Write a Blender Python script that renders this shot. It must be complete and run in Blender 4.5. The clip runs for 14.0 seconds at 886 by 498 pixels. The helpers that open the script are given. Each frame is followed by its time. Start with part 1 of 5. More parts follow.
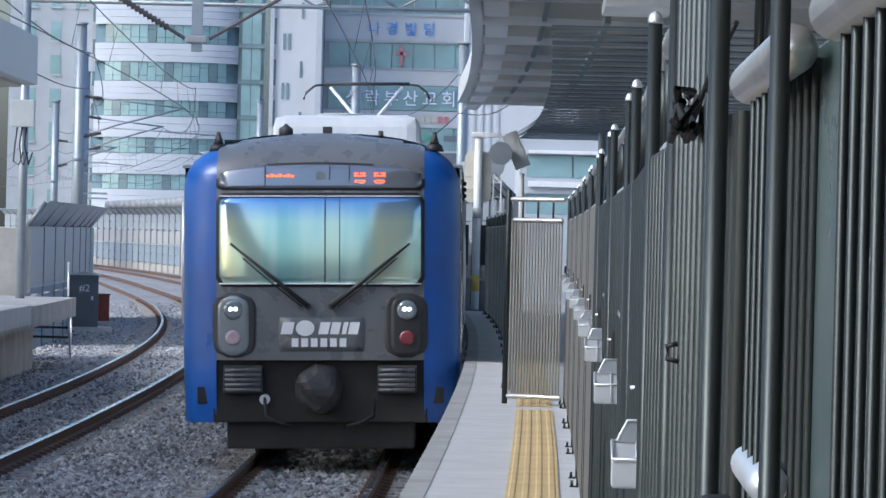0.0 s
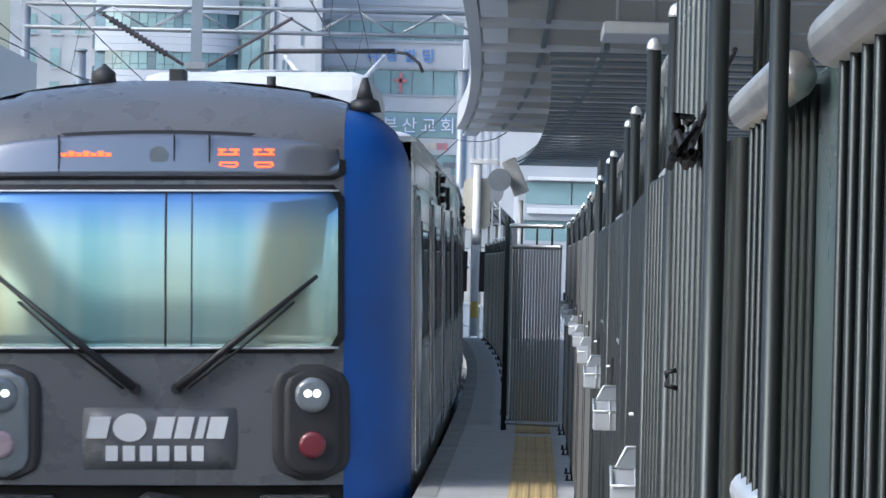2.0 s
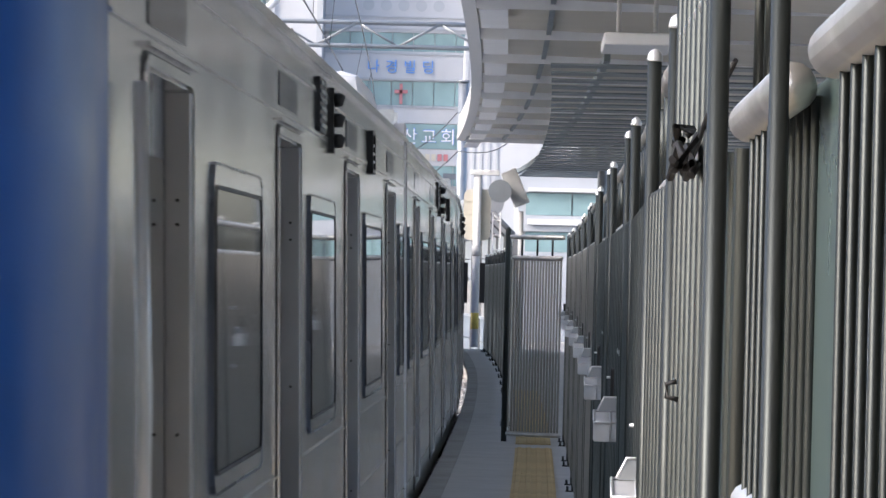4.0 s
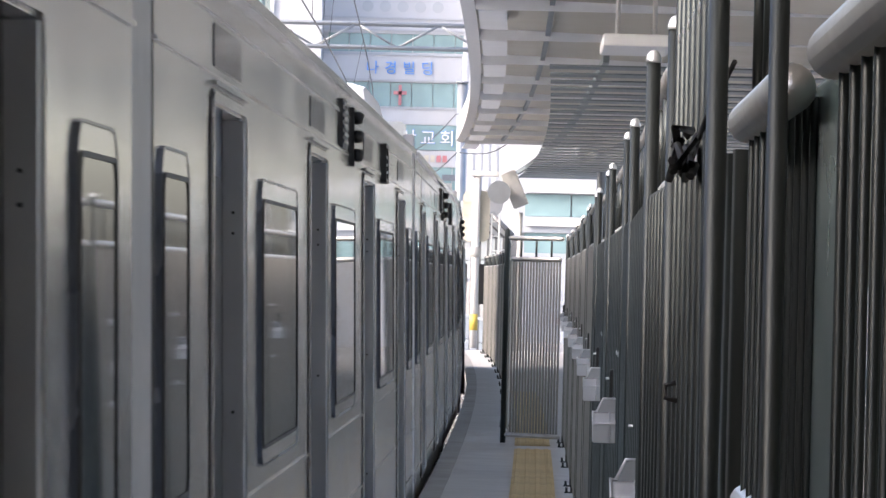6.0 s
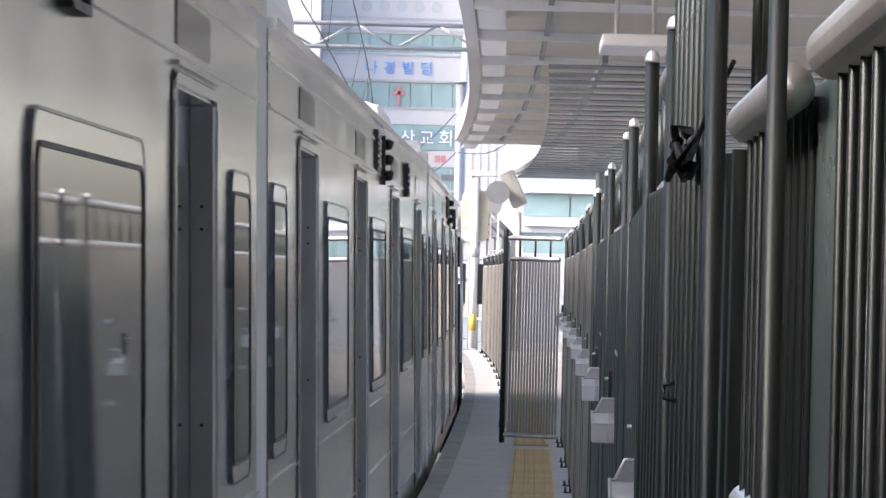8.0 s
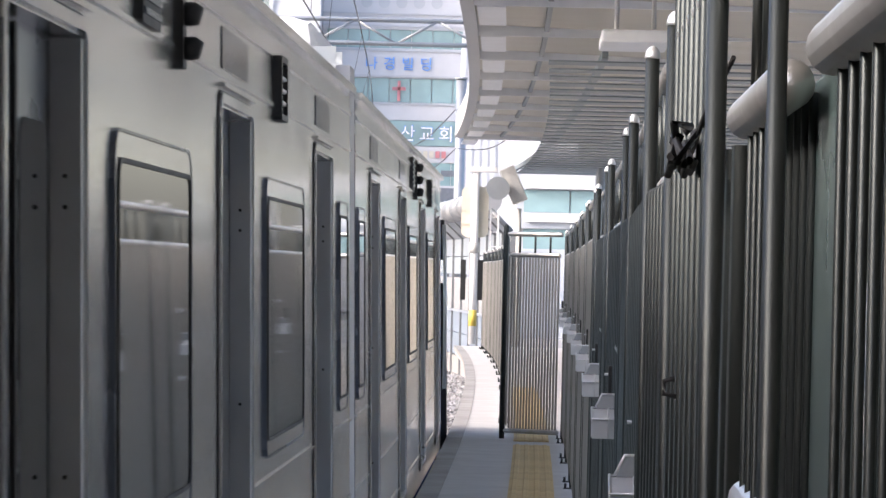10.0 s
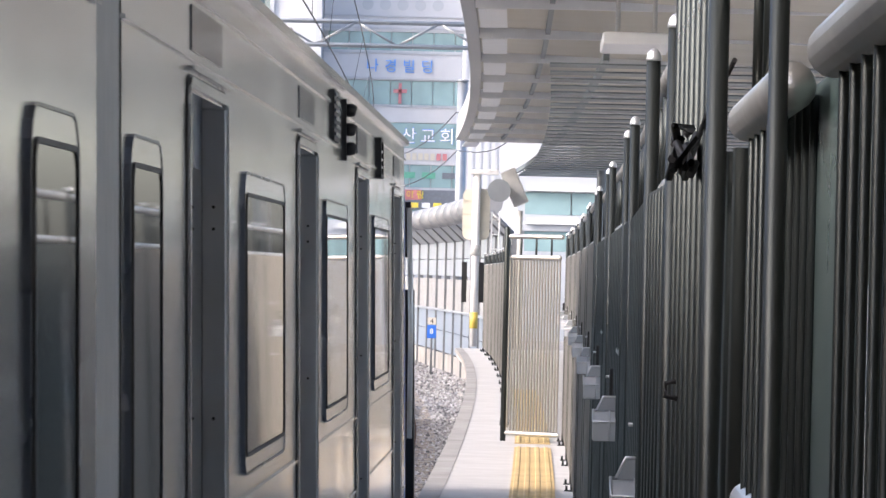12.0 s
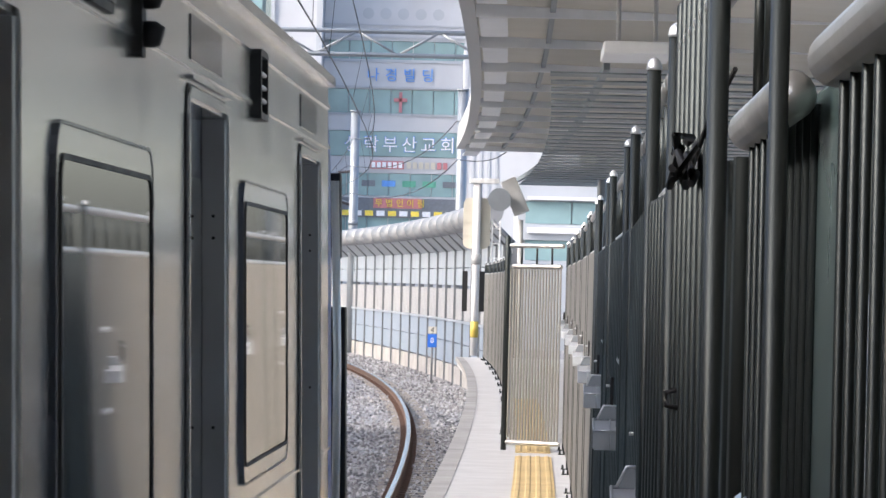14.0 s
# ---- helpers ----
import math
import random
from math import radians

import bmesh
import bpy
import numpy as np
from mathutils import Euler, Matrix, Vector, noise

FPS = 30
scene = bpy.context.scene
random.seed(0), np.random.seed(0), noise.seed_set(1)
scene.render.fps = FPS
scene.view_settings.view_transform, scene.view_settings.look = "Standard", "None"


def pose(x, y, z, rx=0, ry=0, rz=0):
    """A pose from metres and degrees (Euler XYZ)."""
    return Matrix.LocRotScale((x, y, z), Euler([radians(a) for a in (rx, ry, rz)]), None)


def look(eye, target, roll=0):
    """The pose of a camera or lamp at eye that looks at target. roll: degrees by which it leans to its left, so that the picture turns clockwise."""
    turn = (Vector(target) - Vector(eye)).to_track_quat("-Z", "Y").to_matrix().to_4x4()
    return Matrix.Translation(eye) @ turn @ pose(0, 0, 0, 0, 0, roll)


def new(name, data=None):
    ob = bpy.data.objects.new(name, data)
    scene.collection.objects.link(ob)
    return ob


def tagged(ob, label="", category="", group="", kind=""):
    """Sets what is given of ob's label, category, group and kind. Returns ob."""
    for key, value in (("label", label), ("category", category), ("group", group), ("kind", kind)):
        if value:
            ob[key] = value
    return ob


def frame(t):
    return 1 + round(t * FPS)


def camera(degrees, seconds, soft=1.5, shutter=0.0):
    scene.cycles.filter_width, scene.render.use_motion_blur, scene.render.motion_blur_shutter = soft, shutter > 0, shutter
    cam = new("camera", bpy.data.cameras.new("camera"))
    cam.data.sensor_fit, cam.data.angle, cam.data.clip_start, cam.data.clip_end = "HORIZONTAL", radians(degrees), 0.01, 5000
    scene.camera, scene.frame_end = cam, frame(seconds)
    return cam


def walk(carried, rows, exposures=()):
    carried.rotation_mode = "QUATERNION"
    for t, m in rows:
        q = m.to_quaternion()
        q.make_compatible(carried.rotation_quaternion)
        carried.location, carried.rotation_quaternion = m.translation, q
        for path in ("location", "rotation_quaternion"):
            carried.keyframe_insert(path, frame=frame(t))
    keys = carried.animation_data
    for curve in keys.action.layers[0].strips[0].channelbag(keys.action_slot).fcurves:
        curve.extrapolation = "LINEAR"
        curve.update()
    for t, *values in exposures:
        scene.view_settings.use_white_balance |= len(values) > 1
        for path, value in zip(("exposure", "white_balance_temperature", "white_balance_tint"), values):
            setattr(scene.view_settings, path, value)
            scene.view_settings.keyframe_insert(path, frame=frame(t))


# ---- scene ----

# ---- camera: held by the platform fence, long lens, platform top at z = 0 ----
EYE_Z = 1.42
cam = camera(11.02, 14.0, soft=1.5, shutter=0.3)
TILTS = [(0, 89.82, 0.014), (0.5, 89.947, 0.014), (1, 90.053, 0), (1.5, 90.13, 0), (2, 90.152, 0), (2.5, 90.173, 0.014),
         (3, 90.236, 0), (5.5, 90.307, 0.014), (6, 90.307, -0.007), (6.5, 90.328, -0.007), (7, 90.307, -0.021),
         (7.5, 90.307, -0.007), (8, 90.307, -0.021), (10.5, 90.25, -0.021), (11, 90.25, -0.007), (11.5, 90.271, -0.021),
         (12, 90.285, -0.007), (12.5, 90.37, 0.021), (13, 90.37, 0.014), (13.5, 90.377, 0.021), (14, 90.398, 0)]
walk(cam, [(t, pose(0, 0, EYE_Z, rx, -1.4, rz)) for t, rx, rz in TILTS],
     exposures=[(0, 0.76, 5450, 8), (2.0, 0.85, 5500, 8), (3.2, 1.03, 5900, 11), (5.3, 1.86, 6600, 17), (10.3, 1.8, 6500, 17), (13, 1.52, 6350, 15), (14, 1.4, 6250, 13)])

# ---- light: bright hazy overcast ----
world = bpy.data.worlds.new("hazy_sky")
scene.world = world
world.use_nodes = True
_n = world.node_tree.nodes
_sky = _n.new("ShaderNodeTexSky")
_sky.sky_type = "NISHITA"
_sky.sun_disc = False
_sky.sun_elevation, _sky.sun_rotation = radians(33), radians(-114)
_sky.air_density, _sky.dust_density = 1.0, 4.0
_n["Background"].inputs["Strength"].default_value = 0.15
world.node_tree.links.new(_sky.outputs[0], _n["Background"].inputs["Color"])
sun_data = bpy.data.lights.new("sun", "SUN")
sun_data.energy, sun_data.angle, sun_data.color = 0.95, radians(11), (1.0, 0.96, 0.9)
sun = new("sun", sun_data)
sun.matrix_world = look((-50, 8, 36), (0, 30, 0))


# ---- plan of the line ----
RAIL_Z = -1.135
_C = (0.4412329, -1.220973, -0.6811893, -0.3594848, 2.6094396, -2.4427126)


def _poly(y):
    v = 0.0
    for c in _C:
        v = v * y / 100 + c
    return v


_SL = (_poly(205) - _poly(203)) / 2


def track_x(y):
    """Middle of the near track, as x over y."""
    if y < 0:
        return -2.4427126 + 0.0260944 * y - 0.00017 * y * y
    if y > 204:
        return _poly(204) + _SL * (y - 204) - 0.0003 * (y - 204) ** 2
    return _poly(y)


def along(y, off, z=0.0):
    """A point off metres to the right of the track's middle."""
    s = (track_x(y + 0.5) - track_x(y - 0.5))
    n = math.hypot(1, s)
    return Vector((track_x(y) + off / n, y - off * s / n, z))


def heading(y):
    """Degrees by which the line's way turns from +y (left is positive)."""
    return -math.degrees(math.atan(track_x(y + 0.5) - track_x(y - 0.5)))


# ---- materials ----
def material(name, color, rough=0.6, metal=0.0, var=0.12, scale=6.0, bump=0.0, bump_scale=60.0, dirt=None, dirt_amount=0.0,
             dirt_scale=1.2, per_object=0.0, spec=0.5, emit=None, emit_strength=0.0, rough_var=0.08, stretch=None, coat=0.0):
    m = bpy.data.materials.new(name)
    m.use_nodes = True
    nt = m.node_tree
    b = nt.nodes["Principled BSDF"]
    lk = nt.links.new
    tc = nt.nodes.new("ShaderNodeTexCoord")
    src = tc.outputs["Object"]
    if stretch:
        mp = nt.nodes.new("ShaderNodeMapping")
        mp.inputs["Scale"].default_value = stretch
        lk(src, mp.inputs["Vector"])
        src = mp.outputs["Vector"]
    n1 = nt.nodes.new("ShaderNodeTexNoise")
    n1.inputs["Scale"].default_value, n1.inputs["Detail"].default_value = scale, 6
    lk(src, n1.inputs["Vector"])
    hsv = nt.nodes.new("ShaderNodeHueSaturation")
    hsv.inputs["Color"].default_value = (*color, 1)
    mr = nt.nodes.new("ShaderNodeMapRange")
    mr.inputs["From Min"].default_value, mr.inputs["From Max"].default_value = 0.3, 0.7
    mr.inputs["To Min"].default_value, mr.inputs["To Max"].default_value = 1 - var, 1 + var
    lk(n1.outputs["Fac"], mr.inputs["Value"])
    val = mr.outputs["Result"]
    if per_object:
        oi = nt.nodes.new("ShaderNodeObjectInfo")
        mo = nt.nodes.new("ShaderNodeMapRange")
        mo.inputs["To Min"].default_value, mo.inputs["To Max"].default_value = 1 - per_object, 1 + per_object
        lk(oi.outputs["Random"], mo.inputs["Value"])
        mu = nt.nodes.new("ShaderNodeMath")
        mu.operation = "MULTIPLY"
        lk(val, mu.inputs[0])
        lk(mo.outputs["Result"], mu.inputs[1])
        val = mu.outputs[0]
    lk(val, hsv.inputs["Value"])
    col = hsv.outputs["Color"]
    if dirt is not None:
        n2 = nt.nodes.new("ShaderNodeTexNoise")
        n2.inputs["Scale"].default_value, n2.inputs["Detail"].default_value = dirt_scale, 8
        n2.inputs["Roughness"].default_value = 0.65
        lk(src, n2.inputs["Vector"])
        rp = nt.nodes.new("ShaderNodeMapRange")
        rp.inputs["From Min"].default_value, rp.inputs["From Max"].default_value = 0.45, 0.72
        rp.inputs["To Max"].default_value = dirt_amount
        lk(n2.outputs["Fac"], rp.inputs["Value"])
        mx = nt.nodes.new("ShaderNodeMix")
        mx.data_type = "RGBA"
        lk(rp.outputs["Result"], mx.inputs["Factor"])
        lk(col, mx.inputs[6])
        mx.inputs[7].default_value = (*dirt, 1)
        col = mx.outputs[2]
    lk(col, b.inputs["Base Color"])
    rr = nt.nodes.new("ShaderNodeMapRange")
    rr.inputs["From Min"].default_value, rr.inputs["From Max"].default_value = 0.3, 0.7
    rr.inputs["To Min"].default_value, rr.inputs["To Max"].default_value = max(0.02, rough - rough_var), min(1, rough + rough_var)
    lk(n1.outputs["Fac"], rr.inputs["Value"])
    lk(rr.outputs["Result"], b.inputs["Roughness"])
    b.inputs["Metallic"].default_value = metal
    b.inputs["Specular IOR Level"].default_value = spec
    b.inputs["Coat Weight"].default_value = coat
    if bump:
        n3 = nt.nodes.new("ShaderNodeTexNoise")
        n3.inputs["Scale"].default_value, n3.inputs["Detail"].default_value = bump_scale, 4
        lk(src, n3.inputs["Vector"])
        bp = nt.nodes.new("ShaderNodeBump")
        bp.inputs["Strength"].default_value = bump
        bp.inputs["Distance"].default_value = 0.01
        lk(n3.outputs["Fac"], bp.inputs["Height"])
        lk(bp.outputs["Normal"], b.inputs["Normal"])
    if emit is not None:
        b.inputs["Emission Color"].default_value = (*emit, 1)
        b.inputs["Emission Strength"].default_value = emit_strength
    return m


M_SIGNGLASS = material("coated_sign_glass", (0.23, 0.25, 0.29), 0.12, metal=0.6, var=0.1, scale=1.5, rough_var=0.03)


def glass_like(name, color, rough=0.03, metal=0.0, spec=0.9):
    return material(name, color, rough, metal, var=0.05, scale=2, spec=spec, rough_var=0.01)


M_BLUE = material("blue_paint", (0.01, 0.085, 0.36), 0.35, var=0.08, scale=3, dirt=(0.03, 0.05, 0.12), dirt_amount=0.35, bump=0.06, bump_scale=90)
M_MASK = material("dark_grey_paint", (0.115, 0.12, 0.13), 0.3, var=0.05, scale=4, dirt=(0.13, 0.133, 0.14), dirt_amount=0.2, dirt_scale=3, bump=0.05, bump_scale=110)
M_STEEL = material("train_stainless", (0.95, 0.953, 0.956), 0.16, metal=0.95, var=0.03, scale=2, dirt=(0.66, 0.64, 0.61), dirt_amount=0.15, dirt_scale=1.2, stretch=(1, 0.6, 0.8), rough_var=0.03, bump=0.015, bump_scale=5)
M_ROOF = material("train_roof_grey", (0.5, 0.52, 0.54), 0.5, var=0.1, dirt=(0.25, 0.24, 0.22), dirt_amount=0.4)
M_WHITE = material("white_paint", (0.68, 0.7, 0.72), 0.45, var=0.05, dirt=(0.55, 0.55, 0.53), dirt_amount=0.3)
M_BLACK = material("black_rubber", (0.012, 0.012, 0.013), 0.55, var=0.2)
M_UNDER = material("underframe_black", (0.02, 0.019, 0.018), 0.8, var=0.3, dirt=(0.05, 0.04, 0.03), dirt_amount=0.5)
M_GLASS_D = glass_like("tinted_glass", (0.3, 0.33, 0.35), 0.025, 0.8)
def windscreen_material():
    """Windscreen: blue band on top, painted reflections below as pale green and cream streaks."""
    m = bpy.data.materials.new("streaked_windscreen")
    m.use_nodes = True
    nt = m.node_tree
    lk = nt.links.new
    b = nt.nodes["Principled BSDF"]
    tc = nt.nodes.new("ShaderNodeTexCoord")
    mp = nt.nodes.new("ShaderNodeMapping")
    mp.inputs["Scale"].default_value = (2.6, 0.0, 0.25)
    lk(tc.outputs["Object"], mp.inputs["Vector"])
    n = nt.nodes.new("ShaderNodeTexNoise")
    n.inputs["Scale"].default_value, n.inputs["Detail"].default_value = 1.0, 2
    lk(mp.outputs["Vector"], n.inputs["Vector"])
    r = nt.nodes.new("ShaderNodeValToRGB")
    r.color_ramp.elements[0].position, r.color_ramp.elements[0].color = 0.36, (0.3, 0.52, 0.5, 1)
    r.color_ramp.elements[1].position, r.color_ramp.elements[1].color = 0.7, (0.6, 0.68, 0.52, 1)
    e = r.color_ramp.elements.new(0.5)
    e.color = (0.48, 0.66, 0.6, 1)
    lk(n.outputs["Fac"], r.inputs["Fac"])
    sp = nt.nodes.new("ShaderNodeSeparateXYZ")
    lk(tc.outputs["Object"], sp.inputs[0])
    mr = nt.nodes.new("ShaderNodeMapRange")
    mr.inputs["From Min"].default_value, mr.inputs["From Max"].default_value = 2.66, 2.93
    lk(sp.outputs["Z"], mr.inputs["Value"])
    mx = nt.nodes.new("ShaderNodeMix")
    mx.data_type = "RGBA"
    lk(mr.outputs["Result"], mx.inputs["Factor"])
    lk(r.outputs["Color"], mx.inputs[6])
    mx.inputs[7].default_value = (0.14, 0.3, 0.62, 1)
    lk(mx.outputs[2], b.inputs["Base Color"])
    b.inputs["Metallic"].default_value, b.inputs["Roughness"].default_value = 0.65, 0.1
    return m


M_WIND = windscreen_material()
M_DISPLAY = glass_like("smoked_display_glass", (0.11, 0.12, 0.135), 0.12, 0.4)
M_JAMB = material("jamb_steel", (0.55, 0.56, 0.58), 0.35, metal=0.7, var=0.08, scale=3)
# door leaves are stainless; their recess's dark reflection is put into this colour
M_DOOR = material("darkened_steel", (0.12, 0.14, 0.18), 0.25, metal=0.5, var=0.08, scale=2, stretch=(3, 0.4, 1))
M_DARK = material("dark_grille", (0.03, 0.03, 0.032), 0.6)
M_LED = material("led_orange", (0.9, 0.15, 0.02), 0.5, emit=(1.0, 0.07, 0.012), emit_strength=2.2)
M_LAMP = material("headlamp_glow", (1, 1, 0.9), 0.3, emit=(1.0, 0.97, 0.8), emit_strength=1.6)
M_RED_DULL = material("paled_red_lens", (0.42, 0.33, 0.36), 0.3, var=0.08)
M_LENS = material("clear_lens", (0.2, 0.23, 0.25), 0.12, var=0.05, spec=0.8, metal=0.2)
M_RED = material("red_lens", (0.16, 0.025, 0.035), 0.15, spec=0.8)
# shaded tone of the fence steel; far bays use a lighter, lit copy
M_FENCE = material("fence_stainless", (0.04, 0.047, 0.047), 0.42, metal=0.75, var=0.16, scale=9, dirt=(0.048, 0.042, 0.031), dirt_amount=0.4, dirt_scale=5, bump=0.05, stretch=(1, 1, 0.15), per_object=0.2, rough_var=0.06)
# paler than the bars: sky light on the pipes put into the colour
M_PIPE = material("fence_pipe_steel", (0.55, 0.54, 0.52), 0.36, metal=0.8, var=0.14, scale=12, dirt=(0.34, 0.31, 0.28), dirt_amount=0.4, dirt_scale=9, bump=0.08, bump_scale=90)
M_BOX = material("galvanised_box", (0.66, 0.68, 0.7), 0.4, metal=0.6, var=0.1, bump=0.05)
M_CONC = material("platform_concrete", (0.46, 0.455, 0.44), 0.85, var=0.1, scale=3, dirt=(0.38, 0.37, 0.35), dirt_amount=0.45, bump=0.25, bump_scale=140)
M_CONC_D = material("weathered_concrete", (0.33, 0.32, 0.3), 0.9, var=0.14, scale=2, dirt=(0.16, 0.15, 0.14), dirt_amount=0.6, bump=0.3, bump_scale=60)
M_TACT = material("yellow_tactile", (0.52, 0.38, 0.17), 0.7, var=0.1, dirt=(0.4, 0.29, 0.14), dirt_amount=0.5, per_object=0.08, bump=0.1)
M_BALLAST = material("ballast_stone", (0.26, 0.26, 0.268), 0.95, var=0.35, scale=14, dirt=(0.12, 0.1, 0.085), dirt_amount=0.6, dirt_scale=0.5, bump=0.8, bump_scale=16)
M_RUSTB = material("brown_ballast", (0.19, 0.16, 0.13), 0.95, var=0.3, scale=14, bump=0.8, bump_scale=16)
M_SLEEPER = material("concrete_sleeper", (0.33, 0.31, 0.28), 0.9, var=0.15, per_object=0.12, dirt=(0.17, 0.12, 0.08), dirt_amount=0.6, dirt_scale=3, bump=0.2)
M_RAILTOP = material("polished_rail_head", (0.62, 0.62, 0.62), 0.2, metal=1.0, var=0.05)
M_RUST = material("rusty_rail_web", (0.1, 0.055, 0.035), 0.8, var=0.25, scale=12)
M_CANOPY = material("canopy_panel", (0.41, 0.395, 0.34), 0.5, var=0.06, scale=1, dirt=(0.3, 0.28, 0.24), dirt_amount=0.3)
M_CANOPY_D = material("canopy_louvre", (0.17, 0.2, 0.215), 0.5, var=0.12, metal=0.3)
M_FASCIA = material("canopy_fascia", (0.42, 0.43, 0.43), 0.5, var=0.06)


# ---- building helpers ----
def link_mesh(name, bm, mat, parent=None, smooth=False):
    me = bpy.data.meshes.new(name)
    bm.to_mesh(me)
    bm.free()
    if smooth:
        for p in me.polygons:
            p.use_smooth = True
    for m in (mat if isinstance(mat, (list, tuple)) else (mat,)):
        me.materials.append(m)
    ob = new(name, me)
    if parent is not None:
        ob.parent = parent
    return ob


def part(name, bm, mat, parent, label="", smooth=False):
    ob = link_mesh(name, bm, mat, parent, smooth)
    if label:
        tagged(ob, label)
    return ob


def thing(name, label, category, group="", kind="", at=None):
    ob = new(name)
    if at is not None:
        ob.matrix_basis = at
    return tagged(ob, label, category, group, kind)


def add_box(bm, x0, x1, y0, y1, z0, z1, m=None, mi=0):
    vs = [bm.verts.new((x, y, z)) for z in (z0, z1) for y in (y0, y1) for x in (x0, x1)]
    if m is not None:
        for v in vs:
            v.co = m @ v.co
    for f in ((0, 2, 3, 1), (4, 5, 7, 6), (0, 1, 5, 4), (2, 6, 7, 3), (0, 4, 6, 2), (1, 3, 7, 5)):
        bm.faces.new([vs[i] for i in f]).material_index = mi
    return vs


def box(x0, x1, y0, y1, z0, z1, bevel=0.0, m=None):
    bm = bmesh.new()
    add_box(bm, x0, x1, y0, y1, z0, z1)
    if bevel:
        bmesh.ops.bevel(bm, geom=bm.edges[:], offset=bevel, segments=2, affect="EDGES", profile=0.6)
    if m is not None:
        bm.transform(m)
    return bm


def add_tube(bm, pts, r, seg=8, caps=True, mi=0):
    """A round pipe along points; r may be a list."""
    pts = [Vector(p) for p in pts]
    rings = []
    n = len(pts)
    for i, p in enumerate(pts):
        d = (pts[min(i + 1, n - 1)] - pts[max(i - 1, 0)]).normalized()
        up = Vector((0, 0, 1)) if abs(d.z) < 0.9 else Vector((1, 0, 0))
        a = d.cross(up).normalized()
        b = a.cross(d).normalized()
        rr = r[i] if isinstance(r, (list, tuple)) else r
        rings.append([bm.verts.new(p + a * rr * math.cos(2 * math.pi * k / seg) + b * rr * math.sin(2 * math.pi * k / seg)) for k in range(seg)])
    for i in range(n - 1):
        for k in range(seg):
            f = bm.faces.new((rings[i][k], rings[i + 1][k], rings[i + 1][(k + 1) % seg], rings[i][(k + 1) % seg]))
            f.material_index, f.smooth = mi, True
    if caps:
        bm.faces.new(rings[0]).material_index = mi
        bm.faces.new(rings[-1][::-1]).material_index = mi


def tube(pts, r, seg=8):
    bm = bmesh.new()
    add_tube(bm, pts, r, seg)
    return bm


def strip(ys, profile, closed=True, mi=None):
    """A profile of (off, z) swept along the line."""
    bm = bmesh.new()
    rings = [[bm.verts.new(along(y, o, z)) for o, z in profile] for y in ys]
    k = len(profile)
    for a, b in zip(rings, rings[1:]):
        for i in range(k if closed else k - 1):
            j = (i + 1) % k
            f = bm.faces.new((a[i], b[i], b[j], a[j]))
            if mi:
                f.material_index = mi[i]
    if closed:
        bm.faces.new(rings[0][::-1])
        bm.faces.new(rings[-1])
    bmesh.ops.recalc_face_normals(bm, faces=bm.faces[:])
    return bm


def steps(a, b, d):
    n = max(1, round((b - a) / d))
    return [a + (b - a) * i / n for i in range(n + 1)]


# ---- ground, tracks ----
GROUND_Z = RAIL_Z - 0.36


def build_ground():
    bm = bmesh.new()
    xs = [-3000, -400, -60, -20, -12, -4, 4, 12, 40, 400, 3000]
    ys = [-400, -60, 0, 40, 80, 120, 160, 200, 260, 330, 600, 1500, 4500]
    g = [[bm.verts.new((x, y, GROUND_Z)) for x in xs] for y in ys]
    for a, b in zip(g, g[1:]):
        for i in range(len(xs) - 1):
            bm.faces.new((a[i], a[i + 1], b[i + 1], b[i]))
    tagged(link_mesh("ground", bm, M_CONC_D), "flat grey ground under the railway and the town", "ground", kind="structure")
    ys = steps(-60, 420, 3)
    b2 = strip(ys, [(-7.3, GROUND_Z - 0.05), (-7.3, RAIL_Z - 0.2), (-5.7, RAIL_Z - 0.17), (-2.6, RAIL_Z - 0.17), (-2.1, RAIL_Z - 0.2),
                    (-1.55, RAIL_Z - 0.17), (1.3, RAIL_Z - 0.17), (1.6, RAIL_Z - 0.25), (3.0, RAIL_Z - 0.2), (3.0, GROUND_Z - 0.05)])
    tagged(link_mesh("ballast", b2, M_BALLAST), "grey crushed stone track bed", "ballast", kind="structure")


RAIL_PROFILE = [(-0.06, -0.16), (0.06, -0.16), (0.06, -0.14), (0.012, -0.12), (0.012, -0.045), (0.034, -0.035), (0.034, -0.006),
                (0.026, 0), (-0.026, 0), (-0.034, -0.006), (-0.034, -0.035), (-0.012, -0.045), (-0.012, -0.12), (-0.06, -0.14)]


